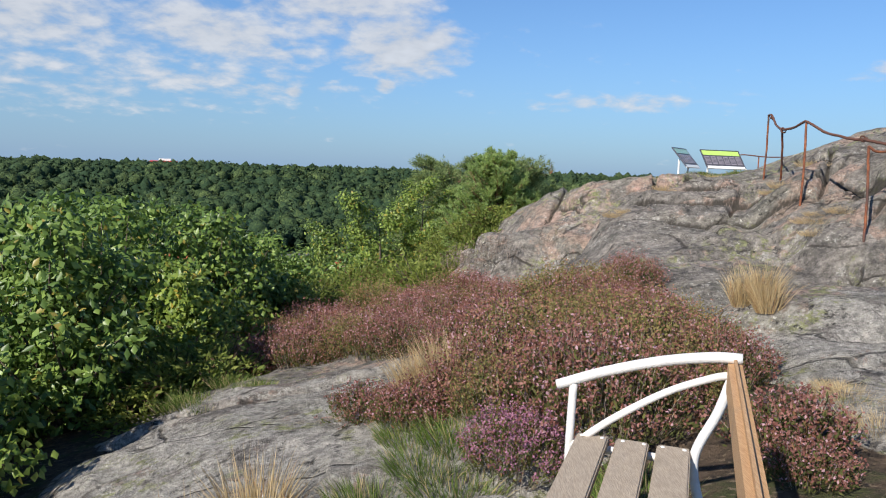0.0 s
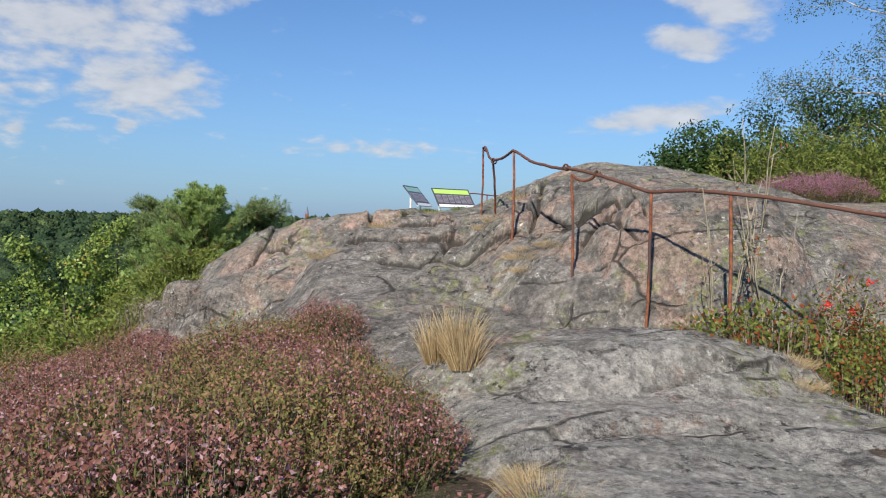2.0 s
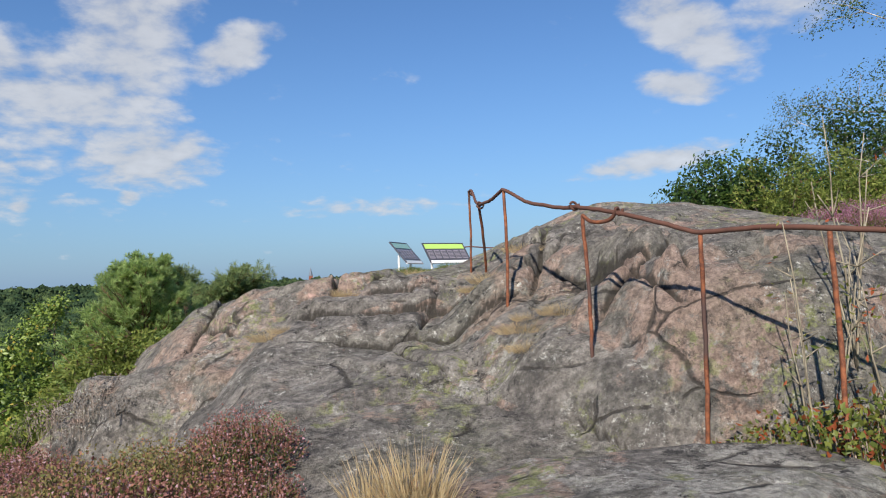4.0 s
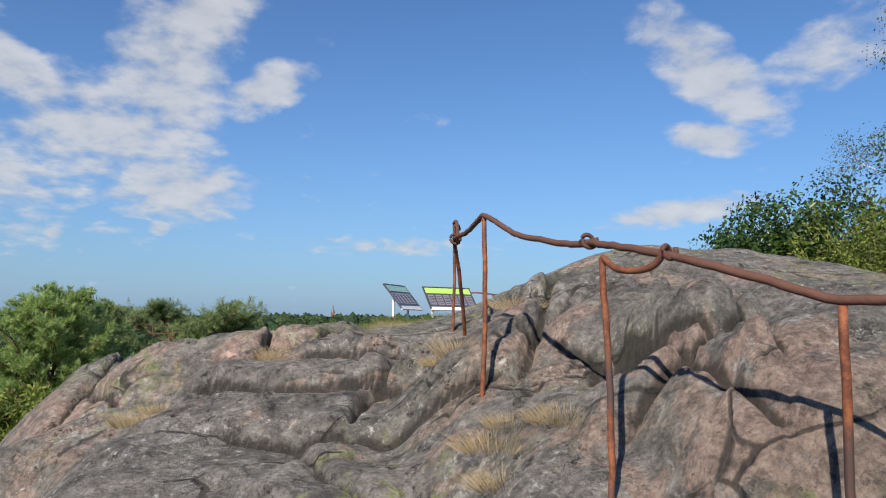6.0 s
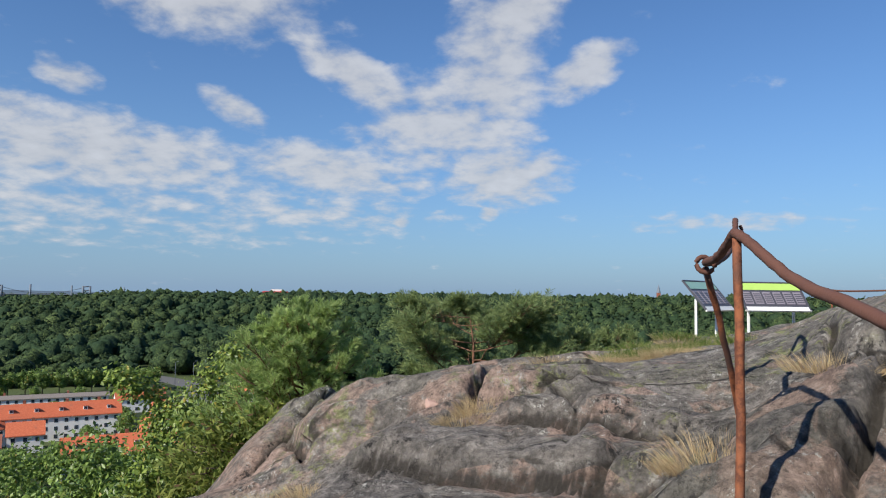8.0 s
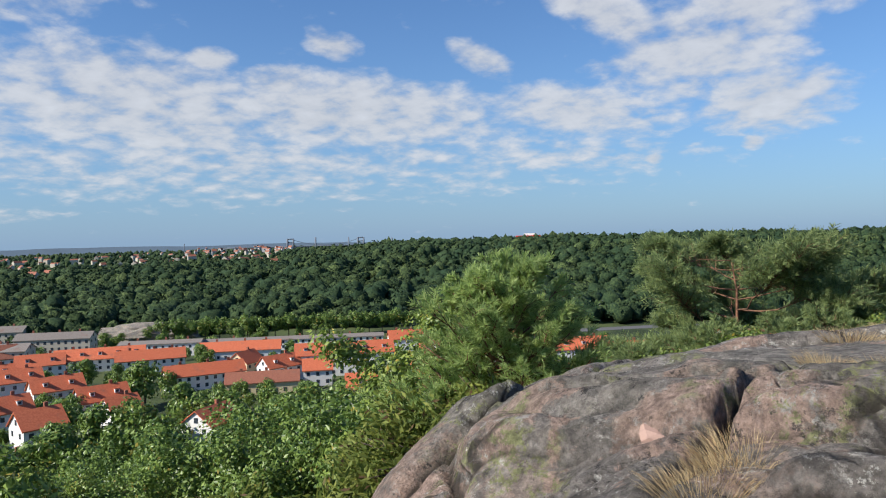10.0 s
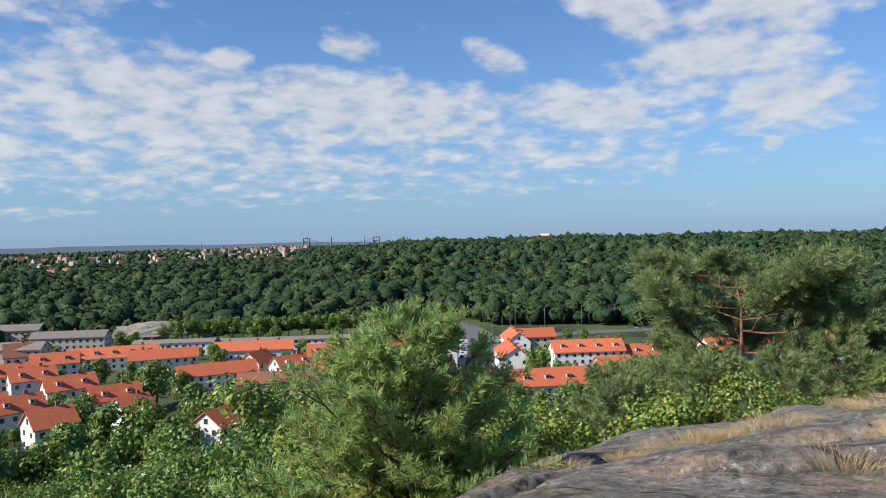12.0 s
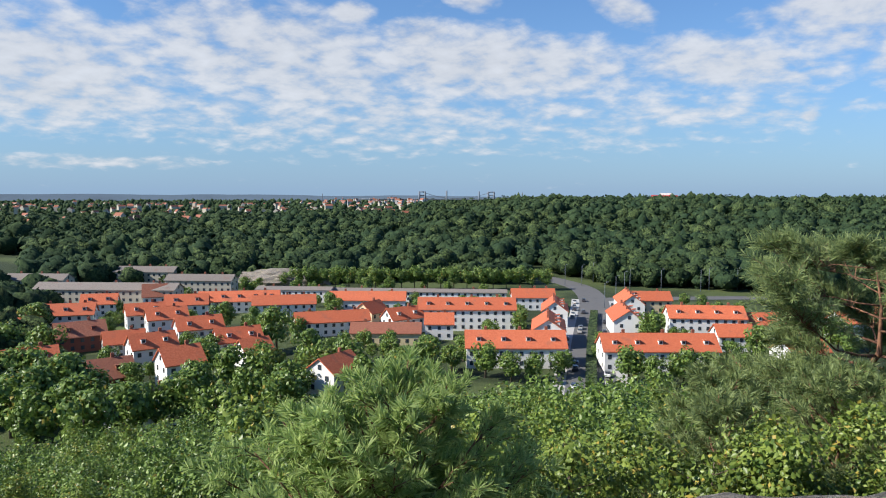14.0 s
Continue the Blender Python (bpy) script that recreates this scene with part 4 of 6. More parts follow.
straw = [grass("straw_tuft", 31, 0.10, 0.46, 420, DRY_GRASS, "tuft of long bleached straw-coloured grass"),
         grass("straw_tuft", 32, 0.09, 0.36, 320, DRY_GRASS, "tuft of long bleached straw-coloured grass")]
scatter(straw, [(0.0, 5.5), (2.72, 6.55), (0.12, 5.42), (2.62, 6.8), (0.08, 5.68), (2.75, 6.75), (-0.12, 5.6),
                (-1.1, 3.5), (-0.95, 3.42), (-0.85, 4.0)], 8, "dry grass tufts", 0.95, 1.3, 0.01)
brown = [grass("dry_grass_tuft", 33, 0.2, 0.13, 640, DRY_GRASS, "short dry brown grass in a rock crevice", 0.0010, 1.5)]
scatter(brown, [(3.5, 12.35), (3.55, 12.5), (3.62, 12.65), (2.6, 11.5), (2.75, 11.6), (4.45, 9.45), (4.6, 9.6), (4.75, 9.3), (4.4, 9.2), (4.7, 10.7), (4.6, 11.0), (5.3, 11.3),
                (5.15, 6.2), (5.35, 6.35), (5.0, 6.0), (2.45, 4.75), (2.5, 4.95), (3.9, 13.9), (4.2, 14.0), (-0.6, 6.6), (5.1, 15.0), (5.4, 16.3), (4.3, 16.5), (2.3, 16.3),
                (2.6, 16.8), (2.9, 17.2), (3.2, 17.8), (3.7, 18.6), (4.2, 19.0), (4.6, 19.4), (3.4, 18.3), (5.2, 19.8), (3.05, 17.5), (4.9, 17.0), (2.4, 4.3), (4.0, 15.8), (4.6, 17.5), (4.9, 17.7), (5.2, 17.2), (4.5, 18.0), (3.2, 17.5), (3.35, 17.7), (3.0, 17.25), (3.5, 17.9), (2.75, 17.1), (4.0, 20.1), (4.3, 20.3), (4.7, 20.4), (5.1, 20.6), (5.4, 20.5), (4.6, 14.9), (4.8, 15.0), (5.0, 14.9), (5.2, 15.05), (4.5, 15.3), (5.4, 15.2)], 9,
        "dry grass in the crevices", 0.7, 1.2, 0.005)
green = [grass("grass_tuft", 34, 0.22, 0.13, 620, GREEN_GRASS, "low tuft of fresh green grass", 0.0019, 1.0)]
scatter(green, [(0.0, 4.4), (0.2, 4.6), (-0.1, 4.8), (0.4, 5.0), (-0.3, 4.1), (0.15, 4.15), (-0.2, 3.9), (-1.6, 6.9), (-1.9, 7.3), (-2.0, 6.6), (-2.2, 7.6), (-2.3, 7.0), (1.0, 3.9),
                (0.9, 3.7), (5.6, 18.6), (5.9, 18.9), (6.2, 18.7), (5.5, 19.0), (5.8, 19.3), (6.3, 19.2), (6.6, 18.9), (6.0, 18.4), (5.4, 15.6), (5.7, 15.9), (5.9, 15.4), (5.2, 15.3), (6.0, 16.1), (4.7, 17.3), (5.0, 17.5), (5.3, 17.6), (4.8, 18.0), (5.1, 17.9), (5.5, 17.3), (4.7, 15.3), (4.9, 15.7), (5.1, 16.0), (5.35, 16.2), (5.6, 16.4), (4.95, 15.2), (5.2, 15.6), (5.5, 15.8), (4.75, 15.9), (5.8, 16.2), (5.0, 16.3), (5.4, 16.5)], 10,
        "green grass tufts", 0.8, 1.3, 0.005)

# ---- bushes west of the heath ----
oaks = [shrub("oak_bush", 41, 1.15, 2.0, 5200, 0.105, OAK_LEAF, "dense dark green oak bush on the slope"),
        shrub("oak_bush", 42, 1.0, 1.75, 4600, 0.10, OAK_LEAF, "dense dark green oak bush on the slope"),
        shrub("oak_bush", 43, 0.9, 1.5, 4200, 0.095, LIGHT_LEAF, "light green leafy bush on the slope")]
spots = [(-3.4, 7.2), (-4.3, 8.2), (-2.9, 9.2), (-3.3, 10.6), (-4.6, 6.6), (-5.4, 8.6), (-4.4, 9.9), (-2.7, 11.9), (-4.0, 12.2), (-5.6, 10.6), (-6.4, 7.2), (-6.8, 9.4), (-5.2, 12.6), (-6.6, 11.8), (-3.5, 5.4), (-4.4, 4.6), (-3.6, 13.7)]
scatter(oaks, spots, 12, "bushes on the western slope", 0.85, 1.15, 0.1)
bush_rng = random.Random(12)
for ob in [o for o in scene.objects if o.name.startswith("oak_bush")]:
    x, y, z = ob.matrix_basis.translation
    top = 1.5 - math.hypot(x, y - 0.5) * math.tan(radians(bush_rng.uniform(3.6, 6.0)))
    s = max(0.5, (top - z) / 2.3)
    ob.matrix_basis = pose(x, y, z, 0, 0, bush_rng.uniform(0, 360)) @ Matrix.Scale(s, 4)
junipers = [juniper("juniper_bush", 51, 1.1, 0.75, 620, JUNIPER, "low spreading yellow-green juniper bush"),
            juniper("juniper_bush", 52, 0.9, 0.6, 520, JUNIPER, "low spreading yellow-green juniper bush")]
spots = [(-2.3, 12.6), (-1.2, 12.8), (-0.2, 13.2), (-1.7, 13.7), (-0.6, 14.2), (0.5, 14.0), (-2.8, 14.0), (0.9, 15.2), (-0.2, 15.4), (-1.5, 15.0), (-2.6, 8.4), (-2.5, 7.6), (1.3, 16.2), (0.2, 16.6), (-3.2, 15.4), (-1.0, 16.4)]
scatter(junipers, spots, 13, "juniper bushes on the slope", 0.9, 1.25, 0.08)
dead = [low_plants("dry_bush", 53, 0.4, 0.45, 420, 0.03, TWIGS, "half-dead brown twiggy bush")]
scatter(dead, [(-2.35, 8.0), (0.6, 12.6), (0.95, 12.4), (0.3, 12.9)], 14, "dry twiggy bushes", 0.8, 1.2, 0.03)

# ---- trees below the rock ----
def stand(ob, x, y, z=None, turn=0.0, scale=1.0):
    ob.matrix_basis = pose(x, y, (ground_z(x, y) - 0.05) if z is None else z, 0, 0, turn) @ Matrix.Scale(scale, 4)
    return ob


def sight_top(x, y, ex, ey, ez, angle):
    """Height of a sight line that dips by that angle from an eye."""
    return ez - math.hypot(x - ex, y - ey) * math.tan(radians(angle))


def under(ob, x, y, tall, dip, turn=0.0, least=0.3):
    """Stand a plant so that its top dips by that angle below the horizon, seen from the top of the rock."""
    tall = ob.get("tall") or max(c.co[2] for o in ob.children for c in o.data.vertices)
    ob["tall"] = tall
    z = ground_z(x, y) - 0.12
    s = (sight_top(x, y, 4.0, 12.3, 2.8, dip) - z) / tall
    if s < least:
        return None
    ob = ob if ob.get("placed") is None else copy_thing(ob, Matrix())
    ob.matrix_basis = pose(x, y, z, 0, 0, turn) @ Matrix.Scale(s, 4)
    ob["placed"] = 1
    return ob


young = stand(pine("young_pine", 61, 2.95, 1.35, 26, PINE, "bushy young light green pine below the rock", twigs=16, needle=0.075, brush=60), 1.1, 16.3, -1.15)
old = pine("gnarled_pine", 62, 10.5, 3.8, 19, DARK_PINE, "broad gnarled old pine with a flat crown", True, 60, 0.22, 64)
under(old, 2.8, 35.5, 8.1, 1.2)
small_pine = pine("young_pine", 63, 4.0, 1.7, 13, DARK_PINE, "small dark green pine on the slope", twigs=12, needle=0.13, brush=50)
for x, y, d in ((3.0, 25.5, 9.5), (4.6, 33.0, 4.4), (1.8, 27.0, 9.5), (6.4, 34.0, 4.2), (3.6, 28.5, 8.0), (-1.2, 29.0, 10.5), (0.2, 25.0, 12.0)):
    under(small_pine, x, y, 4.7, d, x * 70)
sallow = broadleaf("sallow_tree", 64, 3.6, 1.15, 0.10, 7000, LIGHT_LEAF, "leafy sallow with yellowing top leaves", start=0.15, thick=0.05, clump=0.20)
for x, y, d in ((-0.55, 18.2, 10.5), (-1.5, 18.7, 12.0), (-0.3, 21.0, 13.5), (1.0, 20.4, 14.0), (2.3, 21.0, 13.5), (-2.6, 21.5, 14.0), (0.6, 23.0, 13.0), (1.8, 23.5, 12.5), (3.4, 23.0, 12.0), (4.8, 25.0, 9.5), (6.2, 27.5, 7.0), (-1.6, 23.5, 13.5)):
    under(sallow, x, y, 3.7, d, x * 60)
big = broadleaf("oak_tree", 65, 5.2, 2.6, 0.23, 8500, OAK_LEAF, "broad dark green oak on the slope", start=0.2, thick=0.12, clump=0.24, limbs_n=14)
for x, y, d in ((-8.4, 22.4, 15.0), (-6.0, 21.0, 17.0), (-10.6, 21.0, 17.5), (-4.6, 24.0, 15.0), (-12.5, 24.5, 16.5), (-3.4, 21.0, 16.0)):
    under(big, x, y, 5.6, d, x * 33, 0.2)
rng = random.Random(66)

slope_trees = fill(67, 235, -80, 12, 19, 92, lambda x, y: y > 17 + 0.2 * x and x < 0.30 * y - 2, 3.4) + fill(68, 40, -40, -8, 2, 19, lambda x, y: True, 3.4)
for x, y in slope_trees:
    az = math.degrees(math.atan2(x - 3.8, y - 13.4))
    dip = float(np.interp(az, [-90, -60, -42, -34, -10, 5, 20], [16, 16.5, 15.5, 14.0, 13.0, 9.0, 6.0])) + rng.uniform(-0.3, 2.5)
    src, tall = (big, 5.6) if rng.random() < 0.6 else (sallow, 3.7)
    under(src, x, y, tall, dip, rng.uniform(0, 360), 0.2)

# ---- thicket and birch east of the dome ----
glossy = [shrub("evergreen_shrub", 71, 1.2, 1.5, 7600, 0.075, SHRUB_LEAF, "dense glossy dark green shrub behind the rock dome"),
          shrub("evergreen_shrub", 72, 1.0, 1.25, 6600, 0.075, SHRUB_LEAF, "dense glossy dark green shrub behind the rock dome")]
scatter(glossy, [(12.3, 16.2), (13.0, 16.9), (13.6, 17.6), (13.2, 18.6), (14.3, 16.0), (11.9, 17.2)], 15, "glossy shrubs behind the dome", 0.95, 1.25, 0.1)
tall_j = [juniper("juniper_bush", 54, 1.5, 1.5, 900, JUNIPER, "tall yellow-green juniper thicket beside the rock dome")]
scatter(tall_j, [(12.1, 14.7), (12.9, 13.6), (13.4, 15.2), (13.6, 12.4), (14.3, 13.9), (14.8, 11.6), (15.2, 15.2), (15.0, 12.8), (16.2, 11.0), (16.0, 14.0)], 16, "juniper thicket by the dome", 0.95, 1.3, 0.1)
back_oak = broadleaf("oak_tree", 73, 4.2, 1.8, 0.085, 9500, SHRUB_LEAF, "dark green oak behind the junipers", start=0.15, thick=0.08)
stand(back_oak, 16.8, 16.6)
for x, y, s in ((17.0, 15.0, 1.0), (18.5, 12.5, 1.1), (17.5, 18.5, 1.0), (20.0, 15.5, 1.25)):
    copy_thing(back_oak, pose(x, y, ground_z(x, y) - 0.1, 0, 0, x * 40) @ Matrix.Scale(s, 4))
birch = broadleaf("birch_tree", 74, 7.0, 2.1, 0.055, 15000, BIRCH_LEAF, "slender white-barked birch with thin pale leaves", bark=BIRCH_BARK, start=0.2, thick=0.11, clump=0.13, limbs_n=15)
stand(birch, 16.4, 15.0)
for x, y, s in ((15.9, 17.0, 0.7), (17.2, 13.6, 1.0)):
    copy_thing(birch, pose(x, y, ground_z(x, y) - 0.1, 0, 0, x * 90) @ Matrix.Scale(s, 4))
purple = [heather("heather", 16, 0.5, 0.5, 620, PINK_BLOOM, "purple heather in bloom on the dome")]
scatter(purple, [(10.2, 12.0), (10.6, 11.8), (11.0, 12.1), (11.4, 11.7), (10.8, 12.4), (11.5, 12.2)], 17, "purple heather on the dome", 0.85, 1.1, 0.05)

# ---- rowan saplings, berries and low plants at the foot of the dome ----
def sapling(seed, height, leaves, berries, label):
    rng = np.random.default_rng(seed)
    ob = thing("rowan_sapling", Matrix(), label, "sapling")
    ends = []
    for i in range(5):
        a = rng.uniform(0, 2 * math.pi)
        s = np.linspace(0, 1, 6)[:, None]
        h = height * rng.uniform(0.55, 1.05)
        path = np.array([math.cos(a) * 0.16 * h, math.sin(a) * 0.16 * h, h]) * s + rng.normal(size=(6, 3)) * 0.02 * s
        part("stem", mesh_of("stem", *tube_data(path, np.linspace(0.0095, 0.003, 6), 6), DRY_STEM), None, ob)
        ends.append(path[3:])
        for b in range(3):
            j = rng.integers(2, 5)
            d = unit(np.array([rng.normal(), rng.normal(), 0.5]))
            sub = path[j] + d * 0.3 * s[:4]
            part("twig", mesh_of("twig", *tube_data(sub, np.linspace(0.006, 0.002, 4), 4), DRY_STEM), None, ob)
            ends.append(sub[1:])
    ends = np.concatenate(ends)
    if leaves:
        pick = ends[rng.integers(0, len(ends), leaves)] + rng.normal(size=(leaves, 3)) * 0.07
        part("foliage", mesh_of("foliage", *leaves_data(rng, pick, rng.normal(size=(leaves, 3)), 0.05, 0.018), ROWAN_LEAF), None, ob)
    for i in range(berries):
        c = ends[rng.integers(0, len(ends))] + rng.normal(size=3) * 0.05
        bm = bmesh.new()
        for q in range(16):
            bmesh.ops.create_icosphere(bm, subdivisions=1, radius=0.0075, matrix=Matrix.Translation(Vector(c) + Vector(rng.normal(size=3) * 0.018)))
        part("berry_cluster", bm, RED_BERRY, ob, "cluster of bright red rowan berries")
    return ob


stand(sapling(81, 1.9, 60, 0, "bare pale-stemmed rowan sapling by the railing"), 5.35, 7.25)
stand(sapling(82, 1.5, 90, 0, "thin rowan sapling with few yellow leaves"), 5.75, 7.1)
stand(sapling(83, 0.95, 420, 6, "small rowan with yellowing leaves and red berries"), 6.1, 6.75)
stand(sapling(84, 0.8, 420, 5, "small rowan with yellowing leaves and red berries"), 6.5, 6.9)
stand(sapling(85, 1.7, 50, 0, "bare leaning rowan sapling against the rock"), 6.0, 7.6)
berries = [low_plants("bilberry_bush", 86, 0.36, 0.28, 900, 0.03, BERRY_LEAF, "low bilberry bush turning yellow and red"),
           low_plants("bilberry_bush", 87, 0.3, 0.22, 700, 0.028, BERRY_LEAF, "low bilberry bush turning yellow and red")]
scatter(berries, [(5.3, 7.6), (5.5, 7.2), (5.8, 6.9), (5.6, 6.6), (6.0, 6.4), (6.3, 6.8), (6.5, 6.3), (6.2, 7.3), (6.8, 6.8), (5.9, 6.1), (6.3, 5.8), (6.8, 6.0), (5.5, 5.9), (7.1, 6.5), (6.6, 7.4), (7.2, 7.2), (5.45, 7.5), (5.7, 7.35), (5.35, 6.7), (5.75, 6.45), (6.1, 7.0), (5.25, 7.35), (5.95, 7.45), (6.4, 7.1)], 18,
        "bilberry bushes by the railing", 1.1, 1.6, 0.02)

# ---- railing of bent iron rod along the rock ----
rail = thing("railing", Matrix(), "rusty bent iron rod railing on thin posts drilled into rock", "railing")


def rod(name, pts, r, mat=None, label="", sides=9, wob=0.0, seed=1):
    path = smooth_path(pts, 7)
    if wob:
        g = np.random.default_rng(seed)
        w = g.normal(size=path.shape) * wob
        w[0] = w[-1] = 0
        path = path + w
    v, f = tube_data(path, r, sides)
    return part(name, mesh_of(name, v, f, mat or RUST), None, rail, label)


POSTS = (((5.22, 12.72), (5.21, 12.69, 2.56)), ((4.95, 11.48), (4.69, 10.98, 2.20)), ((4.60, 10.08), (4.63, 10.17, 2.27)),
         ((4.65, 8.65), (4.69, 8.80, 1.93)), ((4.97, 7.80), (4.98, 7.80, 1.72)), ((5.13, 6.86), (5.20, 6.99, 1.69)), ((6.5, 5.5), (6.5, 5.5, 1.42)))
for i, ((x, y), top) in enumerate(POSTS):
    z = ground_z(x, y) - 0.06
    mid = ((x + top[0]) / 2 + 0.012, (y + top[1]) / 2, (z + top[2]) / 2)
    rod("post", [(x, y, z), mid, top], 0.0148, wob=0.0015, seed=i)
rod("top_rail", [(5.21, 12.69, 2.56), (5.16, 12.45, 2.54), (5.02, 11.95, 2.36), (4.82, 11.3, 2.25), (4.68, 10.93, 2.22), (4.655, 10.55, 2.23), (4.64, 10.3, 2.275), (4.63, 10.17, 2.285),
                 (4.65, 9.98, 2.215), (4.68, 9.75, 2.125), (4.695, 9.5, 2.08), (4.705, 9.2, 2.025), (4.71, 8.97, 2.005)], 0.0165, DARK_IRON, "dark rusted bent top rod", wob=0.002, seed=21)
rod("top_rail", [(4.705, 9.02, 2.02), (4.72, 8.8, 1.985), (4.76, 8.45, 1.92), (4.85, 8.1, 1.83), (4.98, 7.8, 1.74), (5.08, 7.4, 1.74), (5.20, 6.99, 1.71), (5.5, 6.55, 1.64), (5.95, 6.05, 1.53), (6.5, 5.5, 1.42)],
    0.0165, DARK_IRON, "dark rusted bent top rod", wob=0.002, seed=22)
rod("hook", [(4.69, 8.80, 1.93), (4.71, 8.7, 1.875), (4.735, 8.55, 1.865), (4.755, 8.47, 1.895), (4.76, 8.43, 1.95)], 0.0145)


def ring(at, radius, turn):
    m = Matrix.Translation(at) @ Euler([radians(a) for a in turn]).to_matrix().to_4x4()
    pts = [m @ Vector((radius * math.cos(a), radius * math.sin(a), 0.005 * a)) for a in np.linspace(0, 2.2 * math.pi, 16)]
    v, f = tube_data(np.array([tuple(p) for p in pts]), 0.0105, 8)
    part("ring", mesh_of("ring", v, f, DARK_IRON), None, rail, "rod end wound into a ring")


ring((4.675, 10.94, 2.21), 0.036, (80, 0, 10))
ring((4.71, 8.98, 2.015), 0.033, (80, 10, 0))
ring((4.76, 8.43, 1.925), 0.027, (85, 0, 20))
ring((5.17, 12.5, 2.49), 0.03, (60, 0, 60))

far_rail = thing("railing", Matrix(), "short low iron railing at the far end of the rock", "railing")
for x, y in ((9.4, 23.0), (10.3, 22.7)):
    z = ground_z(x, y)
    part("post", mesh_of("post", *tube_data(np.array([(x, y, z - 0.05), (x, y, (z + 2.2) / 2), (x, y, 2.2)]), 0.018, 7), RUST), None, far_rail)
part("top_rail", mesh_of("top_rail", *tube_data(smooth_path([(8.7, 23.2, 2.2), (9.0, 23.1, 2.25), (9.6, 22.9, 2.2), (10.3, 22.7, 2.22), (11.2, 22.4, 2.25)]), 0.018, 7), DARK_IRON), None, far_rail)


# ---- bench ----
def bench():
    """Slatted bench; its own x runs from the front edge to the back, y along it, z up."""
    ob = thing("bench", Matrix(), "wooden slat bench with white steel arms and oiled back rail", "bench")
    length = 1.55
    for x, w in ((0.07, 0.125), (0.225, 0.125), (0.38, 0.125)):
        part("seat_slat", box_bm(w, length, 0.038, (x, -length / 2 + 0.02, 0.435), 0.006), SEAT_WOOD, ob)
    for x, z in ((0.575, 0.79),):
        bm = box_bm(0.05, length, 0.14, (x, -length / 2 + 0.03, z - 0.03), 0.02)
        part("back_rail", bm, BACK_WOOD, ob, "orange-brown oiled wooden back rail")
    for y in (0.0, -length + 0.06):
        bars = {"arm_rest": ([(-0.08, y, 0.645), (0.1, y, 0.72), (0.32, y, 0.79), (0.5, y, 0.825), (0.6, y, 0.83)], 0.021),
                "arm_brace": ([(0.02, y, 0.43), (0.15, y, 0.54), (0.34, y, 0.67), (0.5, y, 0.745), (0.57, y, 0.765)], 0.015),
                "front_post": ([(-0.015, y, 0.665), (-0.02, y, 0.43), (-0.02, y, 0.2), (-0.03, y, -0.03)], 0.017),
                "back_post": ([(0.575, y, 0.78), (0.53, y, 0.62), (0.455, y, 0.42), (0.5, y, 0.2), (0.56, y, -0.03)], 0.019),
                "seat_bearer": ([(-0.02, y, 0.412), (0.2, y, 0.405), (0.455, y, 0.412)], 0.016)}
        for name, (pts, r) in bars.items():
            part(name, mesh_of(name, *tube_data(smooth_path(pts, 6), r, 9), WHITE_PAINT), None, ob, "white painted steel bar")
    for x in (0.03, 0.11, 0.19, 0.27, 0.34, 0.42):
        bm = bmesh.new()
        bmesh.ops.create_uvsphere(bm, u_segments=10, v_segments=5, radius=0.009, matrix=Matrix.Translation((x, -0.01, 0.455)) @ Matrix.Diagonal((1, 1, 0.5, 1)))
        part("bolt", bm, WHITE_PAINT, ob, "round steel bolt head")
    return ob


seat = bench()
seat.matrix_basis = pose(0.59, 3.40, 0.03, 0, 0, -19)


# ---- information boards ----
def info_board(at, turn, label, band):
    """A tilted lectern board; at is the middle of the ground under it, and it faces -y before it is turned."""
    ob = thing("information_board", pose(*at, 0, 0, turn), label, "sign")
    tilt = pose(0, 0, 2.07 - at[2], 50, 0, 0)
    w, d = 1.28, 0.70

    def flat_part(name, sx, sy, sz, x, y, z, mat, tag="", bevel=0.0):
        part(name, box_bm(sx, sy, sz, (x, y, z), bevel, tilt), mat, ob, tag)
    flat_part("panel", w, d, 0.02, 0, 0, 0, PANEL_DARK, "dark printed panel", 0.003)
    flat_part("header", w - 0.04, 0.17, 0.008, 0, d / 2 - 0.11, 0.014, band, "green printed picture band")
    for i in range(6):
        x = -w / 2 + 0.12 + i * (w - 0.24) / 5
        flat_part("text_column", (w - 0.2) / 6 - 0.02, 0.30, 0.008, x, -0.045, 0.014, PANEL_GREY, "grey column of small print")
        for k in range(5):
            flat_part("text_line", (w - 0.2) / 6 - 0.04, 0.022, 0.003, x, 0.05 - k * 0.05, 0.0205, PANEL_DARK)
    flat_part("footer", w - 0.02, 0.07, 0.009, 0, -d / 2 + 0.05, 0.015, PANEL_WHITE, "white printed bottom strip")
    for sx, sy, x, y in ((w + 0.04, 0.025, 0, d / 2), (w + 0.04, 0.025, 0, -d / 2), (0.025, d, -w / 2, 0), (0.025, d, w / 2, 0)):
        flat_part("frame", sx, sy, 0.035, x, y, 0.004, PANEL_DARK if y > 0 or x else PANEL_WHITE)
    for x in (-w / 2 + 0.18, w / 2 - 0.18):
        part("leg", box_bm(0.045, 0.045, 2.12 - at[2], (x, 0.05, (2.0 - at[2]) / 2 - 0.04), 0.006), PANEL_WHITE, ob, "pale steel leg")
        flat_part("bracket", 0.05, d * 0.7, 0.03, x, 0, -0.03, PANEL_WHITE)
    return ob


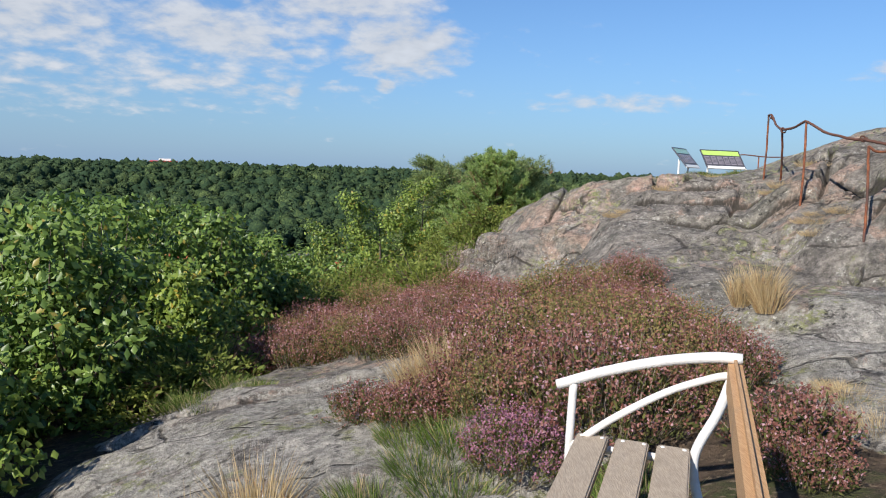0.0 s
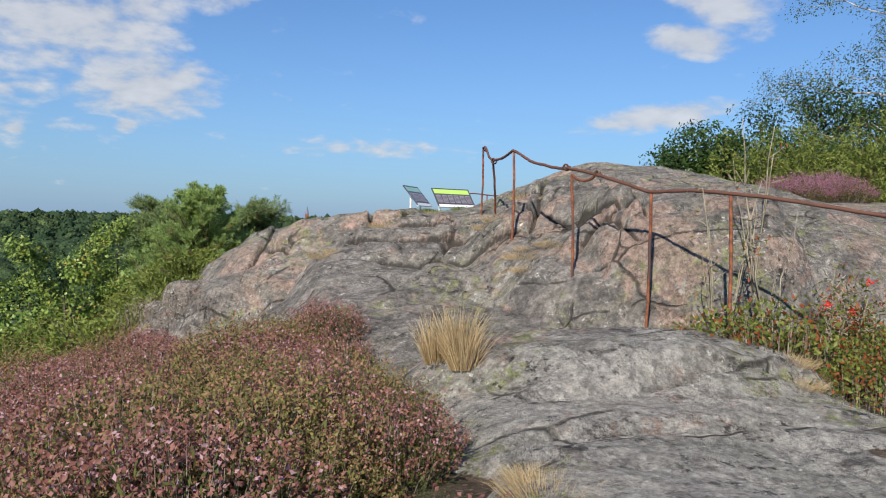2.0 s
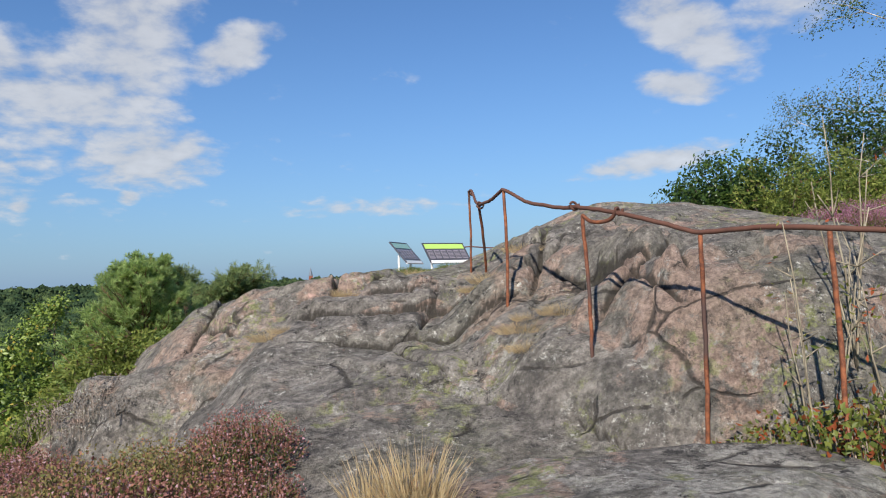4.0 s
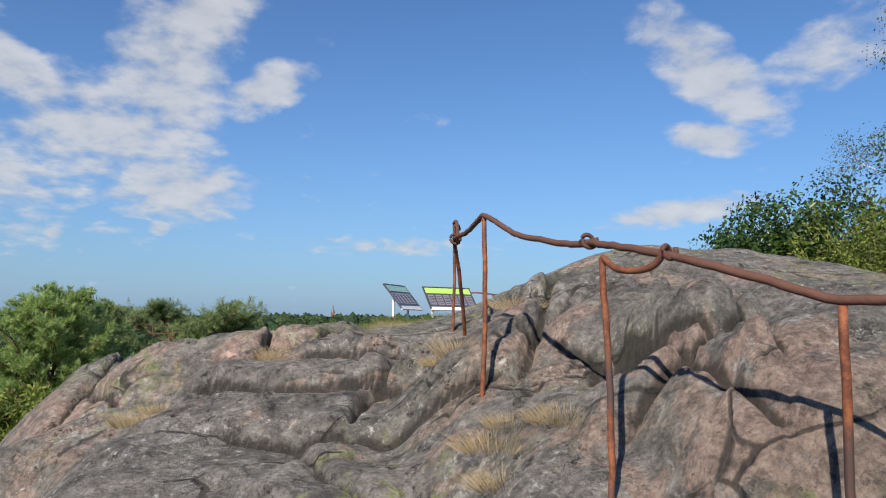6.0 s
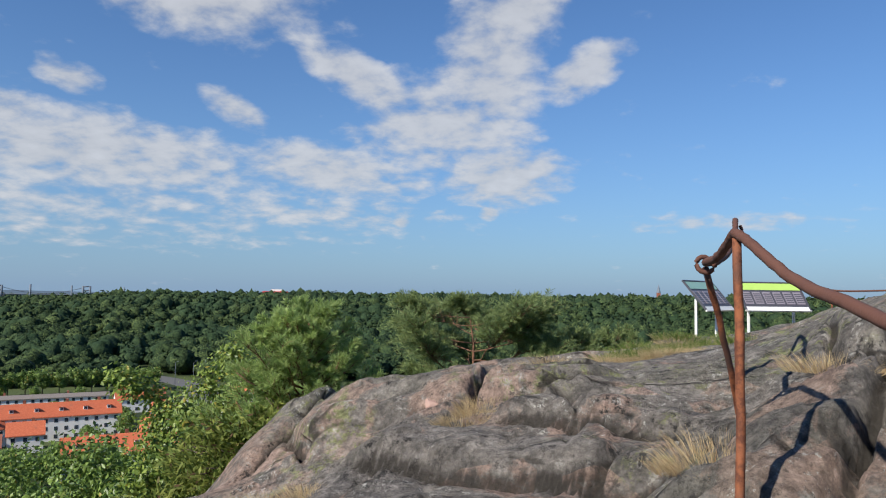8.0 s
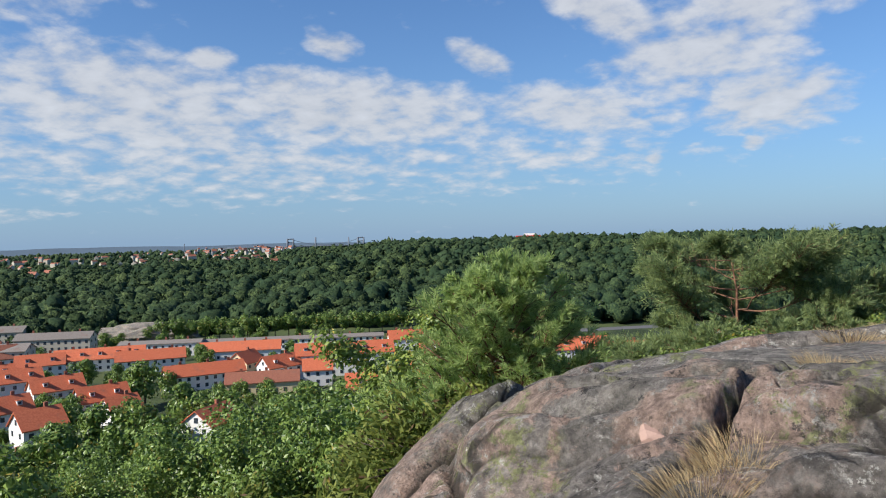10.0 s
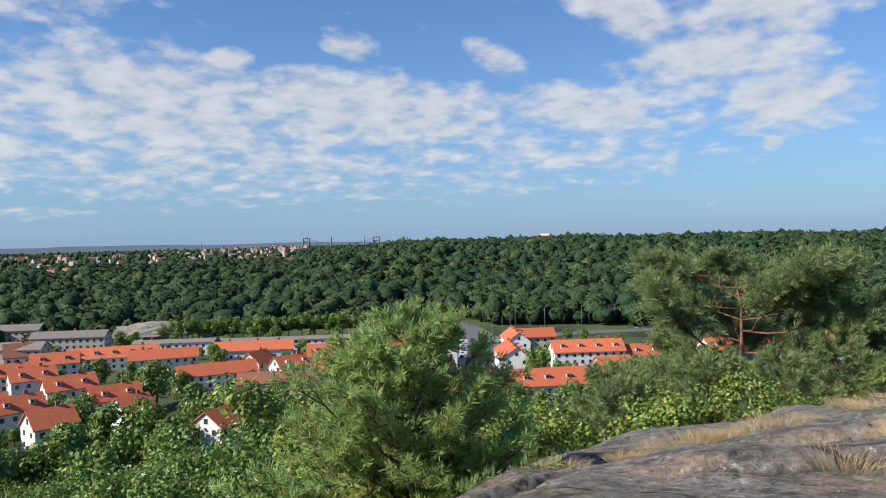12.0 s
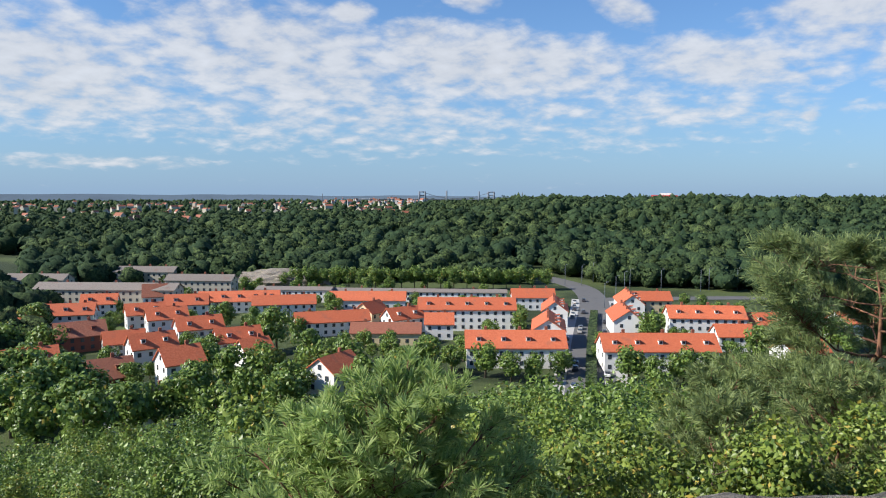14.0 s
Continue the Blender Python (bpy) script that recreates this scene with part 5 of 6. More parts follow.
board = info_board((8.25, 22.8, ground_z(8.25, 22.8) + 0.0), 14, "tilted information board with green header and grey columns", PANEL_GREEN)
board2 = info_board((6.95, 22.2, ground_z(6.95, 22.2)), 56, "tilted information board turned aside, with green header", PANEL_TEAL)
tagged(board, group="information boards"), tagged(board2, group="information boards")
sticker = thing("marker_post", pose(9.1, 21.6, ground_z(9.1, 21.6)), "thin white marker post with a yellow sticker", "post")
part("pole", mesh_of("pole", *tube_data(np.array([(0, 0, -0.05), (0, 0, 0.4), (0, 0, 0.85)]), 0.022, 8), PANEL_WHITE), None, sticker)
part("plate", box_bm(0.09, 0.02, 0.12, (0, -0.03, 0.72), 0.004), YELLOW, sticker, "yellow plate")


# ---- loose stones ----
def stone(at, size, turn, seed, label, mat=ROCK):
    bm = bmesh.new()
    bmesh.ops.create_icosphere(bm, subdivisions=3, radius=0.5)
    for v in bm.verts:
        n = noise.noise(v.co * 1.7 + Vector((seed * 7.1, 0, 0)))
        c = Vector([max(-0.36, min(0.36, q)) for q in v.co])
        v.co = c * (1 + 0.35 * n) * 1.35
    me = bpy.data.meshes.new("stone")
    bm.to_mesh(me)
    bm.free()
    me.attributes.new("bare", "FLOAT", "POINT").data.foreach_set("value", np.full(len(me.vertices), 2.0, np.float32))
    me.materials.append(mat)
    ob = tagged(new("stone", me), label, "stone")
    ob.matrix_basis = pose(*at, *turn) @ Matrix.Diagonal((*size, 1))
    return ob


stone((0.95, 12.85, 0.22), (0.58, 0.5, 0.56), (5, 8, 20), 1, "blocky pale boulder resting against the rock")
stone((0.60, 13.2, 0.0), (0.5, 0.35, 0.3), (0, 10, 50), 2, "flat grey stone at the foot of the rock")
stone((-0.42, 4.5, -0.20), (0.34, 0.24, 0.12), (4, 0, 30), 4, "flat pinkish stone in the heath soil")
stone((0.3, 3.75, -0.08), (0.4, 0.28, 0.14), (0, 4, 60), 5, "pale flat stone beside the bench")
stone((2.0, 3.55, 0.05), (0.5, 0.6, 0.22), (3, 0, 10), 7, "grey lichened stone beside the bench")
stone((1.2, 4.4, -0.08), (0.3, 0.22, 0.1), (0, 3, 80), 8, "small pink stone in the heath soil")
stone((5.02, 10.8, 1.28), (0.24, 0.3, 0.4), (0, -18, 25), 6, "pink feldspar block standing in the rock wall", PINK_ROCK)
stone((3.28, 12.95, 1.25), (0.29, 0.26, 0.13), (12, 10, 12), 3, "pink angular slab wedged over a crevice", PINK_ROCK)

# ---- the town in the valley ----
R, B, D, G = ROOF_RED, ROOF_BROWN, ROOF_BLACK, ROOF_GREY
W, C, K, E = WALL_WHITE, WALL_CREAM, WALL_BRICK, WALL_BEIGE
PLAIN = {R: "red-tiled", B: "brown-tiled", D: "black-roofed", G: "grey-roofed"}
WALLS = {W: "white rendered", C: "cream rendered", K: "red brick", E: "beige rendered"}
PANE_ME, FRAME_ME, CHIMNEY_ME, DORMER_ME, DORMER_ROOF_ME = {}, {}, {}, {}, {}


def shared(cache, key, make):
    if key not in cache:
        cache[key] = make()
    return cache[key]


def mesh_from_bm(name, bm, mat):
    me = bpy.data.meshes.new(name)
    bm.to_mesh(me)
    bm.free()
    me.materials.append(mat)
    return me


def child(name, me, parent, m=None, label=""):
    ob = part(name, me, None, parent, label)
    if m:
        ob.matrix_basis = m
    return ob


def house(x, y, length, depth, high, rise, turn, roof_mat, wall_mat, ground=-50.0):
    """A pitched-roof house with its ridge along its length, windows, dormers and a chimney."""
    high, rise = high + 0.3, rise * 0.82
    storeys = max(1, round(high / 3.0))
    ob = thing("house", pose(x, y, ground, 0, 0, turn), f"{PLAIN[roof_mat]} {WALLS[wall_mat]} house of {('one', 'two', 'three')[storeys - 1]} storeys in the valley", "house", "houses in the valley")
    a, b = length / 2, depth / 2
    v = [(-a, -b, -1), (a, -b, -1), (a, b, -1), (-a, b, -1), (-a, -b, high), (a, -b, high), (a, b, high), (-a, b, high), (-a, 0, high + rise), (a, 0, high + rise)]
    f = [(0, 1, 5, 4), (2, 3, 7, 6), (1, 2, 6, 9, 5), (3, 0, 4, 8, 7), (4, 5, 9, 8), (6, 7, 8, 9), (3, 2, 1, 0)]
    walls = child("wall", mesh_of("wall", v, f, wall_mat, True), ob)
    o, th = 0.5, 0.28
    dz = rise / b * o
    rv = []
    for e in (-a - o, a + o):
        rv += [(e, -b - o, high - dz), (e, 0, high + rise), (e, b + o, high - dz), (e, -b - o, high - dz + th), (e, 0, high + rise + th), (e, b + o, high - dz + th)]
    rf = [(3, 9, 10, 4), (4, 10, 11, 5), (0, 1, 7, 6), (1, 2, 8, 7), (0, 6, 9, 3), (2, 5, 11, 8), (0, 3, 4, 1), (1, 4, 5, 2), (6, 7, 10, 9), (7, 8, 11, 10)]
    roof = child("roof", mesh_of("roof", rv, rf, roof_mat, True), ob)
    pane = shared(PANE_ME, "pane", lambda: mesh_from_bm("pane", box_bm(1.1, 0.12, 1.3), GLASS))
    n = max(2, int(length / 3.0))
    for s in range(storeys):
        z = 1.6 + s * (high - 0.4) / storeys
        for i in range(n):
            for side in (-1, 1) if length < 20 else (-1,):
                child("window", pane, walls, pose((i + 0.5) / n * length - a, side * b, z))
        for k in (-1, 1):
            for q in (-0.25, 0.25):
                child("window", pane, walls, pose(k * a, q * depth, z, 0, 0, 90))
    for k in (-1, 1):
        child("window", pane, walls, pose(k * a, 0, high + rise * 0.35, 0, 0, 90))
    chim = shared(CHIMNEY_ME, "c", lambda: mesh_from_bm("chimney", box_bm(0.9, 0.7, 1.8, (0, 0, 0.4), 0.05), ROOF_BROWN))
    for q in ([0.2] if length < 18 else [-0.3, 0.05, 0.32]):
        child("chimney", chim, roof, pose(q * length, 0.3, high + rise))
    if rise > 3.3 and length > 12:
        for i in range(int(length / 6.5)):
            dm = shared(DORMER_ME, wall_mat.name, lambda: mesh_from_bm("dormer", box_bm(1.3, 1.6, 1.1), wall_mat))
            dr = shared(DORMER_ROOF_ME, roof_mat.name, lambda: mesh_from_bm("dormer_roof", box_bm(1.7, 2.1, 0.14), roof_mat))
            px_ = (i + 0.5) / int(length / 6.5) * length - a
            py, pz = -b * 0.55, high + rise * 0.45 + 0.35
            d = child("dormer", dm, roof, pose(px_, py, pz))
            child("dormer_roof", dr, d, pose(0, -0.1, 0.6, -8, 0, 0))
            child("window", pane, d, pose(0, -0.76, 0, 0, 0, 0) @ Matrix.Diagonal((0.8, 1, 0.6, 1)))
    return ob


def ribbon(name, points, half, z, mat, label, high=0.0):
    path = smooth_path([(px_, py, z) for px_, py in points], 8)
    t = np.gradient(path, axis=0)
    side = unit(np.stack([-t[:, 1], t[:, 0], np.zeros(len(t))], 1)) * half
    lo, n = np.array([0, 0, -0.4]), len(path)
    v = np.concatenate([path - side + np.array([0, 0, high]), path + side + np.array([0, 0, high]), path - side + lo, path + side + lo])
    f = []
    for i in range(n - 1):
        f += [(i, i + 1, n + i + 1, n + i), (2 * n + i, 2 * n + i + 1, i + 1, i), (n + i, n + i + 1, 3 * n + i + 1, 3 * n + i)]
    return tagged(new(name, mesh_of(name, v, f, mat, True)), label, "road", kind="structure")


house(-163.5, 242.4, 37, 11, 8, 4.5, 38, R, W)
house(-116.9, 203.8, 30, 12, 6, 5, 38, R, W)
house(-124.9, 238.4, 22, 11, 6, 4.5, 120, R, W)
house(-142.9, 274.6, 20, 10, 6, 4.5, 120, R, W)
house(-169.0, 300.7, 19, 10, 5.5, 4, 38, R, W)
house(-112.3, 273.9, 24, 11, 6, 4.5, 122, R, W)
house(-127.6, 312.1, 22, 10, 6, 4.5, 122, R, W)
house(-124.0, 326.0, 17, 10, 5.5, 4, 38, R, C)
house(-85.8, 283.9, 27, 11, 7.5, 4.5, 34, R, W)
house(-80.8, 226.7, 34, 12, 6, 5, 38, R, W)
house(-70.9, 267.9, 12, 9, 5, 4, 38, R, W)
house(-197.0, 223.9, 11, 9, 5.5, 4.5, 98, R, C)
house(-177.9, 221.4, 14, 9, 5.5, 4.5, 73, R, W)
house(-160.3, 221.2, 10, 8, 5.5, 4, 38, R, W)
house(-169.2, 202.5, 24, 9, 4, 3.5, 38, B, C)
house(-195.9, 201.8, 27, 9, 5, 4, 56, R, W)
house(-242.4, 218.1, 26, 9, 5, 4, 50, R, W)
house(-265.0, 212.1, 34, 10, 5, 4.5, 48, R, W)
house(-228.0, 254.6, 34, 10, 4, 4, 38, R, W)
house(-270.7, 189.6, 17, 10, 5.5, 4.5, 53, R, W)
house(-300.0, 192.4, 10, 10, 6, 6, 58, B, W)
house(-243.4, 163.3, 14, 9, 6, 4.5, 68, R, W)
house(-217.0, 159.3, 15, 9, 6, 4.5, 70, R, W)
house(-262.0, 165.6, 14, 9, 5.5, 4.5, 68, R, W)
house(-191.7, 156.7, 14, 9, 5.5, 4.5, 70, R, W)
house(-201.7, 132.9, 13, 9, 6, 4.5, 76, R, W)
house(-167.5, 120.8, 10, 9, 8.5, 4.5, 78, R, W)
house(-183.8, 107.9, 15, 11, 4.5, 5, 73, B, K)
house(-151.8, 102.1, 17, 13, 3, 5.5, 78, D, W)
house(-241.0, 130.1, 15, 10, 5, 5, 73, B, K)
house(-286.2, 147.3, 20, 10, 5, 4.5, 53, R, W)
house(-303.1, 168.8, 14, 9, 5, 4.5, 53, R, W)
house(-176.9, 151.7, 9, 8, 5, 4, 78, R, W)
house(-131.8, 142.2, 12, 9, 8, 4, 98, R, W)
house(-40.0, 319.7, 22, 11, 6, 4.5, 48, R, W)
house(-28.3, 342.3, 26, 11, 6, 4.5, 38, R, W)
house(-46.8, 254.6, 14, 10, 5, 4.5, 58, R, W)
house(-67.8, 297.3, 14, 10, 5, 4.5, 38, R, W)
house(-11.1, 342.3, 24, 11, 6, 4.5, 28, R, W)
house(-218.9, 133.4, 12, 9, 5, 4, 68, R, W)
house(-207.5, 100.5, 13, 9, 6, 4.5, 73, R, W)
house(-263.2, 119.8, 14, 9, 5.5, 4.5, 58, R, W)
house(-319.7, 181.6, 64, 11, 8.5, 3.0, 36, G, E)
house(-316.9, 227.8, 33, 11, 8.5, 3.0, 36, G, E)
house(-373.8, 231.7, 33, 11, 8.5, 3.0, 36, G, E)
house(-381.0, 177.7, 30, 11, 8.5, 3.0, 36, G, E)
house(-271.0, 248.9, 36, 10, 5.5, 1.2, 35, G, W)
house(-226.0, 285.7, 88, 9, 4.5, 1.2, 35, G, W)
ROAD = ((-73.1, 168.4), (-84.4, 191.0), (-99.6, 221.1), (-120.4, 263.4), (-140.4, 305.0), (-160.0, 343.4), (-184.5, 378.7), (-213.6, 402.3), (-242.9, 417.9), (-273.9, 428.5))
SIDE_ROAD = ((-160.0, 343.4), (-139.6, 364.3), (-107.5, 394.4), (-62.6, 429.5))
ribbon("road", ROAD, 7.0, -49.86, ASPHALT, "grey asphalt street through the town")
ribbon("side_road", SIDE_ROAD, 5.5, -49.88, ASPHALT, "grey asphalt road along the wood")
ribbon("hedge_strip", ROAD[:5], 1.6, -49.84, WOODS, "green hedge strip between the lanes", 1.6)
ribbon("pavement", ROAD[:6], 10.5, -49.9, CONCRETE, "pale pavement and parking bays")
AVENUE = ((-303.0, 277.1), (-196.7, 360.2))
LOWER_TREES = ((-168, 84, 1.2), (-191, 101, 1.0), (-189, 89, 1.2), (-166, 96, 1.1), (-144, 93, 1.1), (-146, 101, 1.0), (-141, 105, 1.1), (-132, 107, 1.1), (-154, 117, 1.0), (-137, 119, 1.1), (-124, 118, 1.1), (-215, 104, 1.0), (-204, 121, 0.8), (-164, 144, 1.0), (-164, 161, 1.0), (-247, 127, 0.7), (-291, 130, 0.9), (-309, 146, 0.8), (-297, 173, 0.7), (-222, 184, 0.8), (-192, 207, 0.7), (-149, 182, 0.9), (-140, 190, 0.9), (-152, 78, 1.2), (-138, 81, 1.2), (-114, 184, 1.0), (-106, 185, 0.9), (-102, 191, 0.9), (-98, 197, 0.8), (-80, 205, 1.0), (-72, 205, 0.9), (-67, 212, 1.0), (-64, 220, 0.9), (-127, 185, 0.9), (-127, 174, 1.0), (-130, 212, 0.7), (-63, 240, 0.9))
TOWN_TREES = ((-230, 178, 1.0), (-237, 172, 0.8), (-190, 171, 1.25), (-199, 188, 0.9), (-164, 171, 0.8), (-204, 166, 0.7), (-223, 231, 0.8), (-248, 241, 0.7), (-196, 252, 0.8), (-144, 231, 0.8), (-142, 247, 0.9), (-99, 266, 1.0), (-98, 280, 0.8), (-85, 263, 0.7), (-98, 222, 0.6), (-177, 134, 1.1), (-155, 129, 1.1), (-149, 134, 1.2), (-177, 112, 0.9), (-135, 131, 1.1), (-340, 180, 0.8), (-328, 224, 0.9), (-312, 250, 0.9), (-318, 246, 0.8), (-264, 125, 1.2), (-235, 106, 1.3), (-218, 110, 1.2), (-187, 91, 1.4), (-171, 92, 1.3), (-164, 78, 1.3))
MORE_TREES = ((-151, 87, 1.2), (-184, 113, 0.9), (-254, 146, 0.8), (-272, 160, 0.7), (-300, 247, 0.8), (-167, 189, 0.8), (-131, 196, 0.9), (-170, 273, 0.6), (-109, 246, 0.5), (-99, 203, 0.8), (-73, 242, 0.9), (-73, 300, 0.8), (-59, 253, 1.0), (-59, 298, 0.9), (-42, 287, 1.0), (-96, 331, 0.8), (-109, 349, 0.7), (-118, 353, 0.7), (-88, 337, 0.7), (-143, 146, 1.2), (-140, 155, 1.1), (-121, 143, 1.2), (-124, 160, 1.0), (-199, 143, 0.8), (-192, 148, 0.9), (-190, 132, 0.8))
POLES = ((-143.8, 322.3), (-151.3, 350.3), (-156.5, 371.9), (-158.8, 384.0), (-145.6, 394.3), (-128.9, 407.4), (-127.7, 417.1), (-115.5, 426.6), (-190.3, 389.8), (-191.2, 405.8), (-197.8, 383.9), (-248.2, 390.0))
CLIFF = (-324.3, 285.0)


# ---- trees of the town ----
def lump_tree(seed, height, radius, count, leaf, label):
    """A rounded town tree: trunk, and a crown of leafy clumps."""
    rng = np.random.default_rng(seed)
    ob = thing("town_tree", Matrix(), label, "tree")
    part("trunk", mesh_of("trunk", *tube_data(np.array([(0, 0, -0.5), (0, 0.05, height * 0.3), (0.1, 0, height * 0.6)]), (0.28, 0.22, 0.12), 7), BARK), None, ob)
    cl = 16
    d = unit(rng.normal(size=(cl, 3)))
    centres = np.array([0, 0, height * 0.6]) + d * np.array([radius * 0.62, radius * 0.62, height * 0.26])
    pick = centres[rng.integers(0, cl, count)]
    off = unit(rng.normal(size=(count, 3))) * radius * 0.46 * rng.uniform(0.55, 1.0, (count, 1))
    part("crown", mesh_of("crown", *leaves_data(rng, pick + off, np.cross(off, rng.normal(size=(count, 3))), leaf, leaf * 0.75, 0.2, unit(off) + np.array([0, 0, 0.3])), OAK_LEAF), None, ob)
    return ob


def in_town(x, y):
    """Gardens between the houses, off the streets."""
    if any(abs(x - o.matrix_basis.translation.x) < 11 and abs(y - o.matrix_basis.translation.y) < 11 for o in HOUSES):
        return False
    return all((x - a) ** 2 + (y - b) ** 2 > 17 ** 2 for a, b in STREET_SPOTS)


HOUSES = [o for o in scene.objects if o.name.startswith("house")]
STREET_SPOTS = [(a * (1 - q) + c * q, b * (1 - q) + d * q) for (a, b), (c, d) in zip(ROAD[:-1], ROAD[1:]) for q in (0, 0.25, 0.5, 0.75)]
garden_rng = random.Random(94)
GARDEN_TREES = tuple((x, y, garden_rng.uniform(0.45, 0.95)) for x, y in fill(95, 130, -340, -30, 90, 330, in_town, 9.0))
town_trees = [lump_tree(91, 9.5, 4.3, 1500, 0.75, "rounded green tree among the houses"), lump_tree(92, 8.5, 4.0, 1400, 0.75, "rounded green tree among the houses")]
for i, (x, y, s) in enumerate(TOWN_TREES + MORE_TREES + LOWER_TREES + GARDEN_TREES):
    m = pose(x, y, ground_z(x, y), 0, 0, i * 77) @ Matrix.Scale(s * (1.22 if s >= 1 else 1.0), 4)
    ob = town_trees[i] if i < 2 else copy_thing(town_trees[i % 2], m)
    ob.matrix_basis = m
    tagged(ob, group="trees in the town")
avenue = lump_tree(93, 13.5, 4.6, 1500, 0.8, "clipped avenue tree along the railway")
for i in range(20):
    f = i / 19
    m = pose(AVENUE[0][0] * (1 - f) + AVENUE[1][0] * f, AVENUE[0][1] * (1 - f) + AVENUE[1][1] * f, -50, 0, 0, i * 50) @ Matrix.Scale(1 + 0.08 * math.sin(i * 2.3), 4)
    ob = avenue if i == 0 else copy_thing(avenue, m)
    ob.matrix_basis = m
    tagged(ob, group="avenue trees")
pole_me = mesh_of("lamp_post", *tube_data(np.array([(0, 0, -0.3), (0, 0, 6), (0, 0, 11.5), (0.8, 0, 12.2), (2.0, 0, 12.3)]), (0.16, 0.13, 0.1, 0.09, 0.08), 6), STEEL_HAZE)
for x, y in POLES:
    ob = tagged(new("lamp_post", pole_me), "tall grey street lamp post beside the road", "lamp post", "lamp posts along the road")
    ob.matrix_basis = pose(x, y, -50)


# ---- cars on the street ----
def car(x, y, turn, mat, label):
    ob = thing("car", pose(x, y, -49.84, 0, 0, turn), label, "car", "cars in the street")
    bm = box_bm(1.8, 4.3, 0.75, (0, 0, 0.65), 0.18)
    part("body", bm, mat, ob)
    bm = box_bm(1.6, 2.3, 0.55, (0, -0.2, 1.25), 0.2)
    part("cabin", bm, GLASS, ob, "dark glazed cabin")
    for sx in (-0.85, 0.85):
        for sy in (-1.35, 1.35):
            bm = bmesh.new()
            bmesh.ops.create_cone(bm, cap_ends=True, segments=12, radius1=0.32, radius2=0.32, depth=0.22, matrix=Matrix.Translation((sx, sy, 0.32)) @ Matrix.Rotation(radians(90), 4, "Y"))
            part("wheel", bm, PANEL_DARK, ob)
    return ob


car_rng = random.Random(5)
street = smooth_path([(x, y, 0) for x, y in ROAD[:6]], 6)
PAINTS = ((PANEL_WHITE, "white"), (PANEL_DARK, "dark"), (STEEL_HAZE, "blue-grey"), (CONCRETE, "silver"))
for i in range(3, len(street) - 1):
    d = street[i] - street[i - 1]
    turn = math.degrees(math.atan2(-d[0], d[1]))
    for side in (-1, 1):
        if car_rng.random() < 0.72:
            n = np.array([d[1], -d[0], 0]) / np.hypot(d[0], d[1])
            p = street[i] + n * side * car_rng.choice((4.6, 8.6, 8.8))
            paint, word = car_rng.choice(PAINTS)
            car(p[0], p[1], turn, paint, f"{word} car in the valley street")

# ---- woods over the hills ----
def icosphere(sub):
    bm = bmesh.new()
    bmesh.ops.create_icosphere(bm, subdivisions=sub, radius=1)
    v = np.array([tuple(q.co) for q in bm.verts])
    f = np.array([[q.index for q in p.verts] for p in bm.faces])
    bm.free()
    return v, f


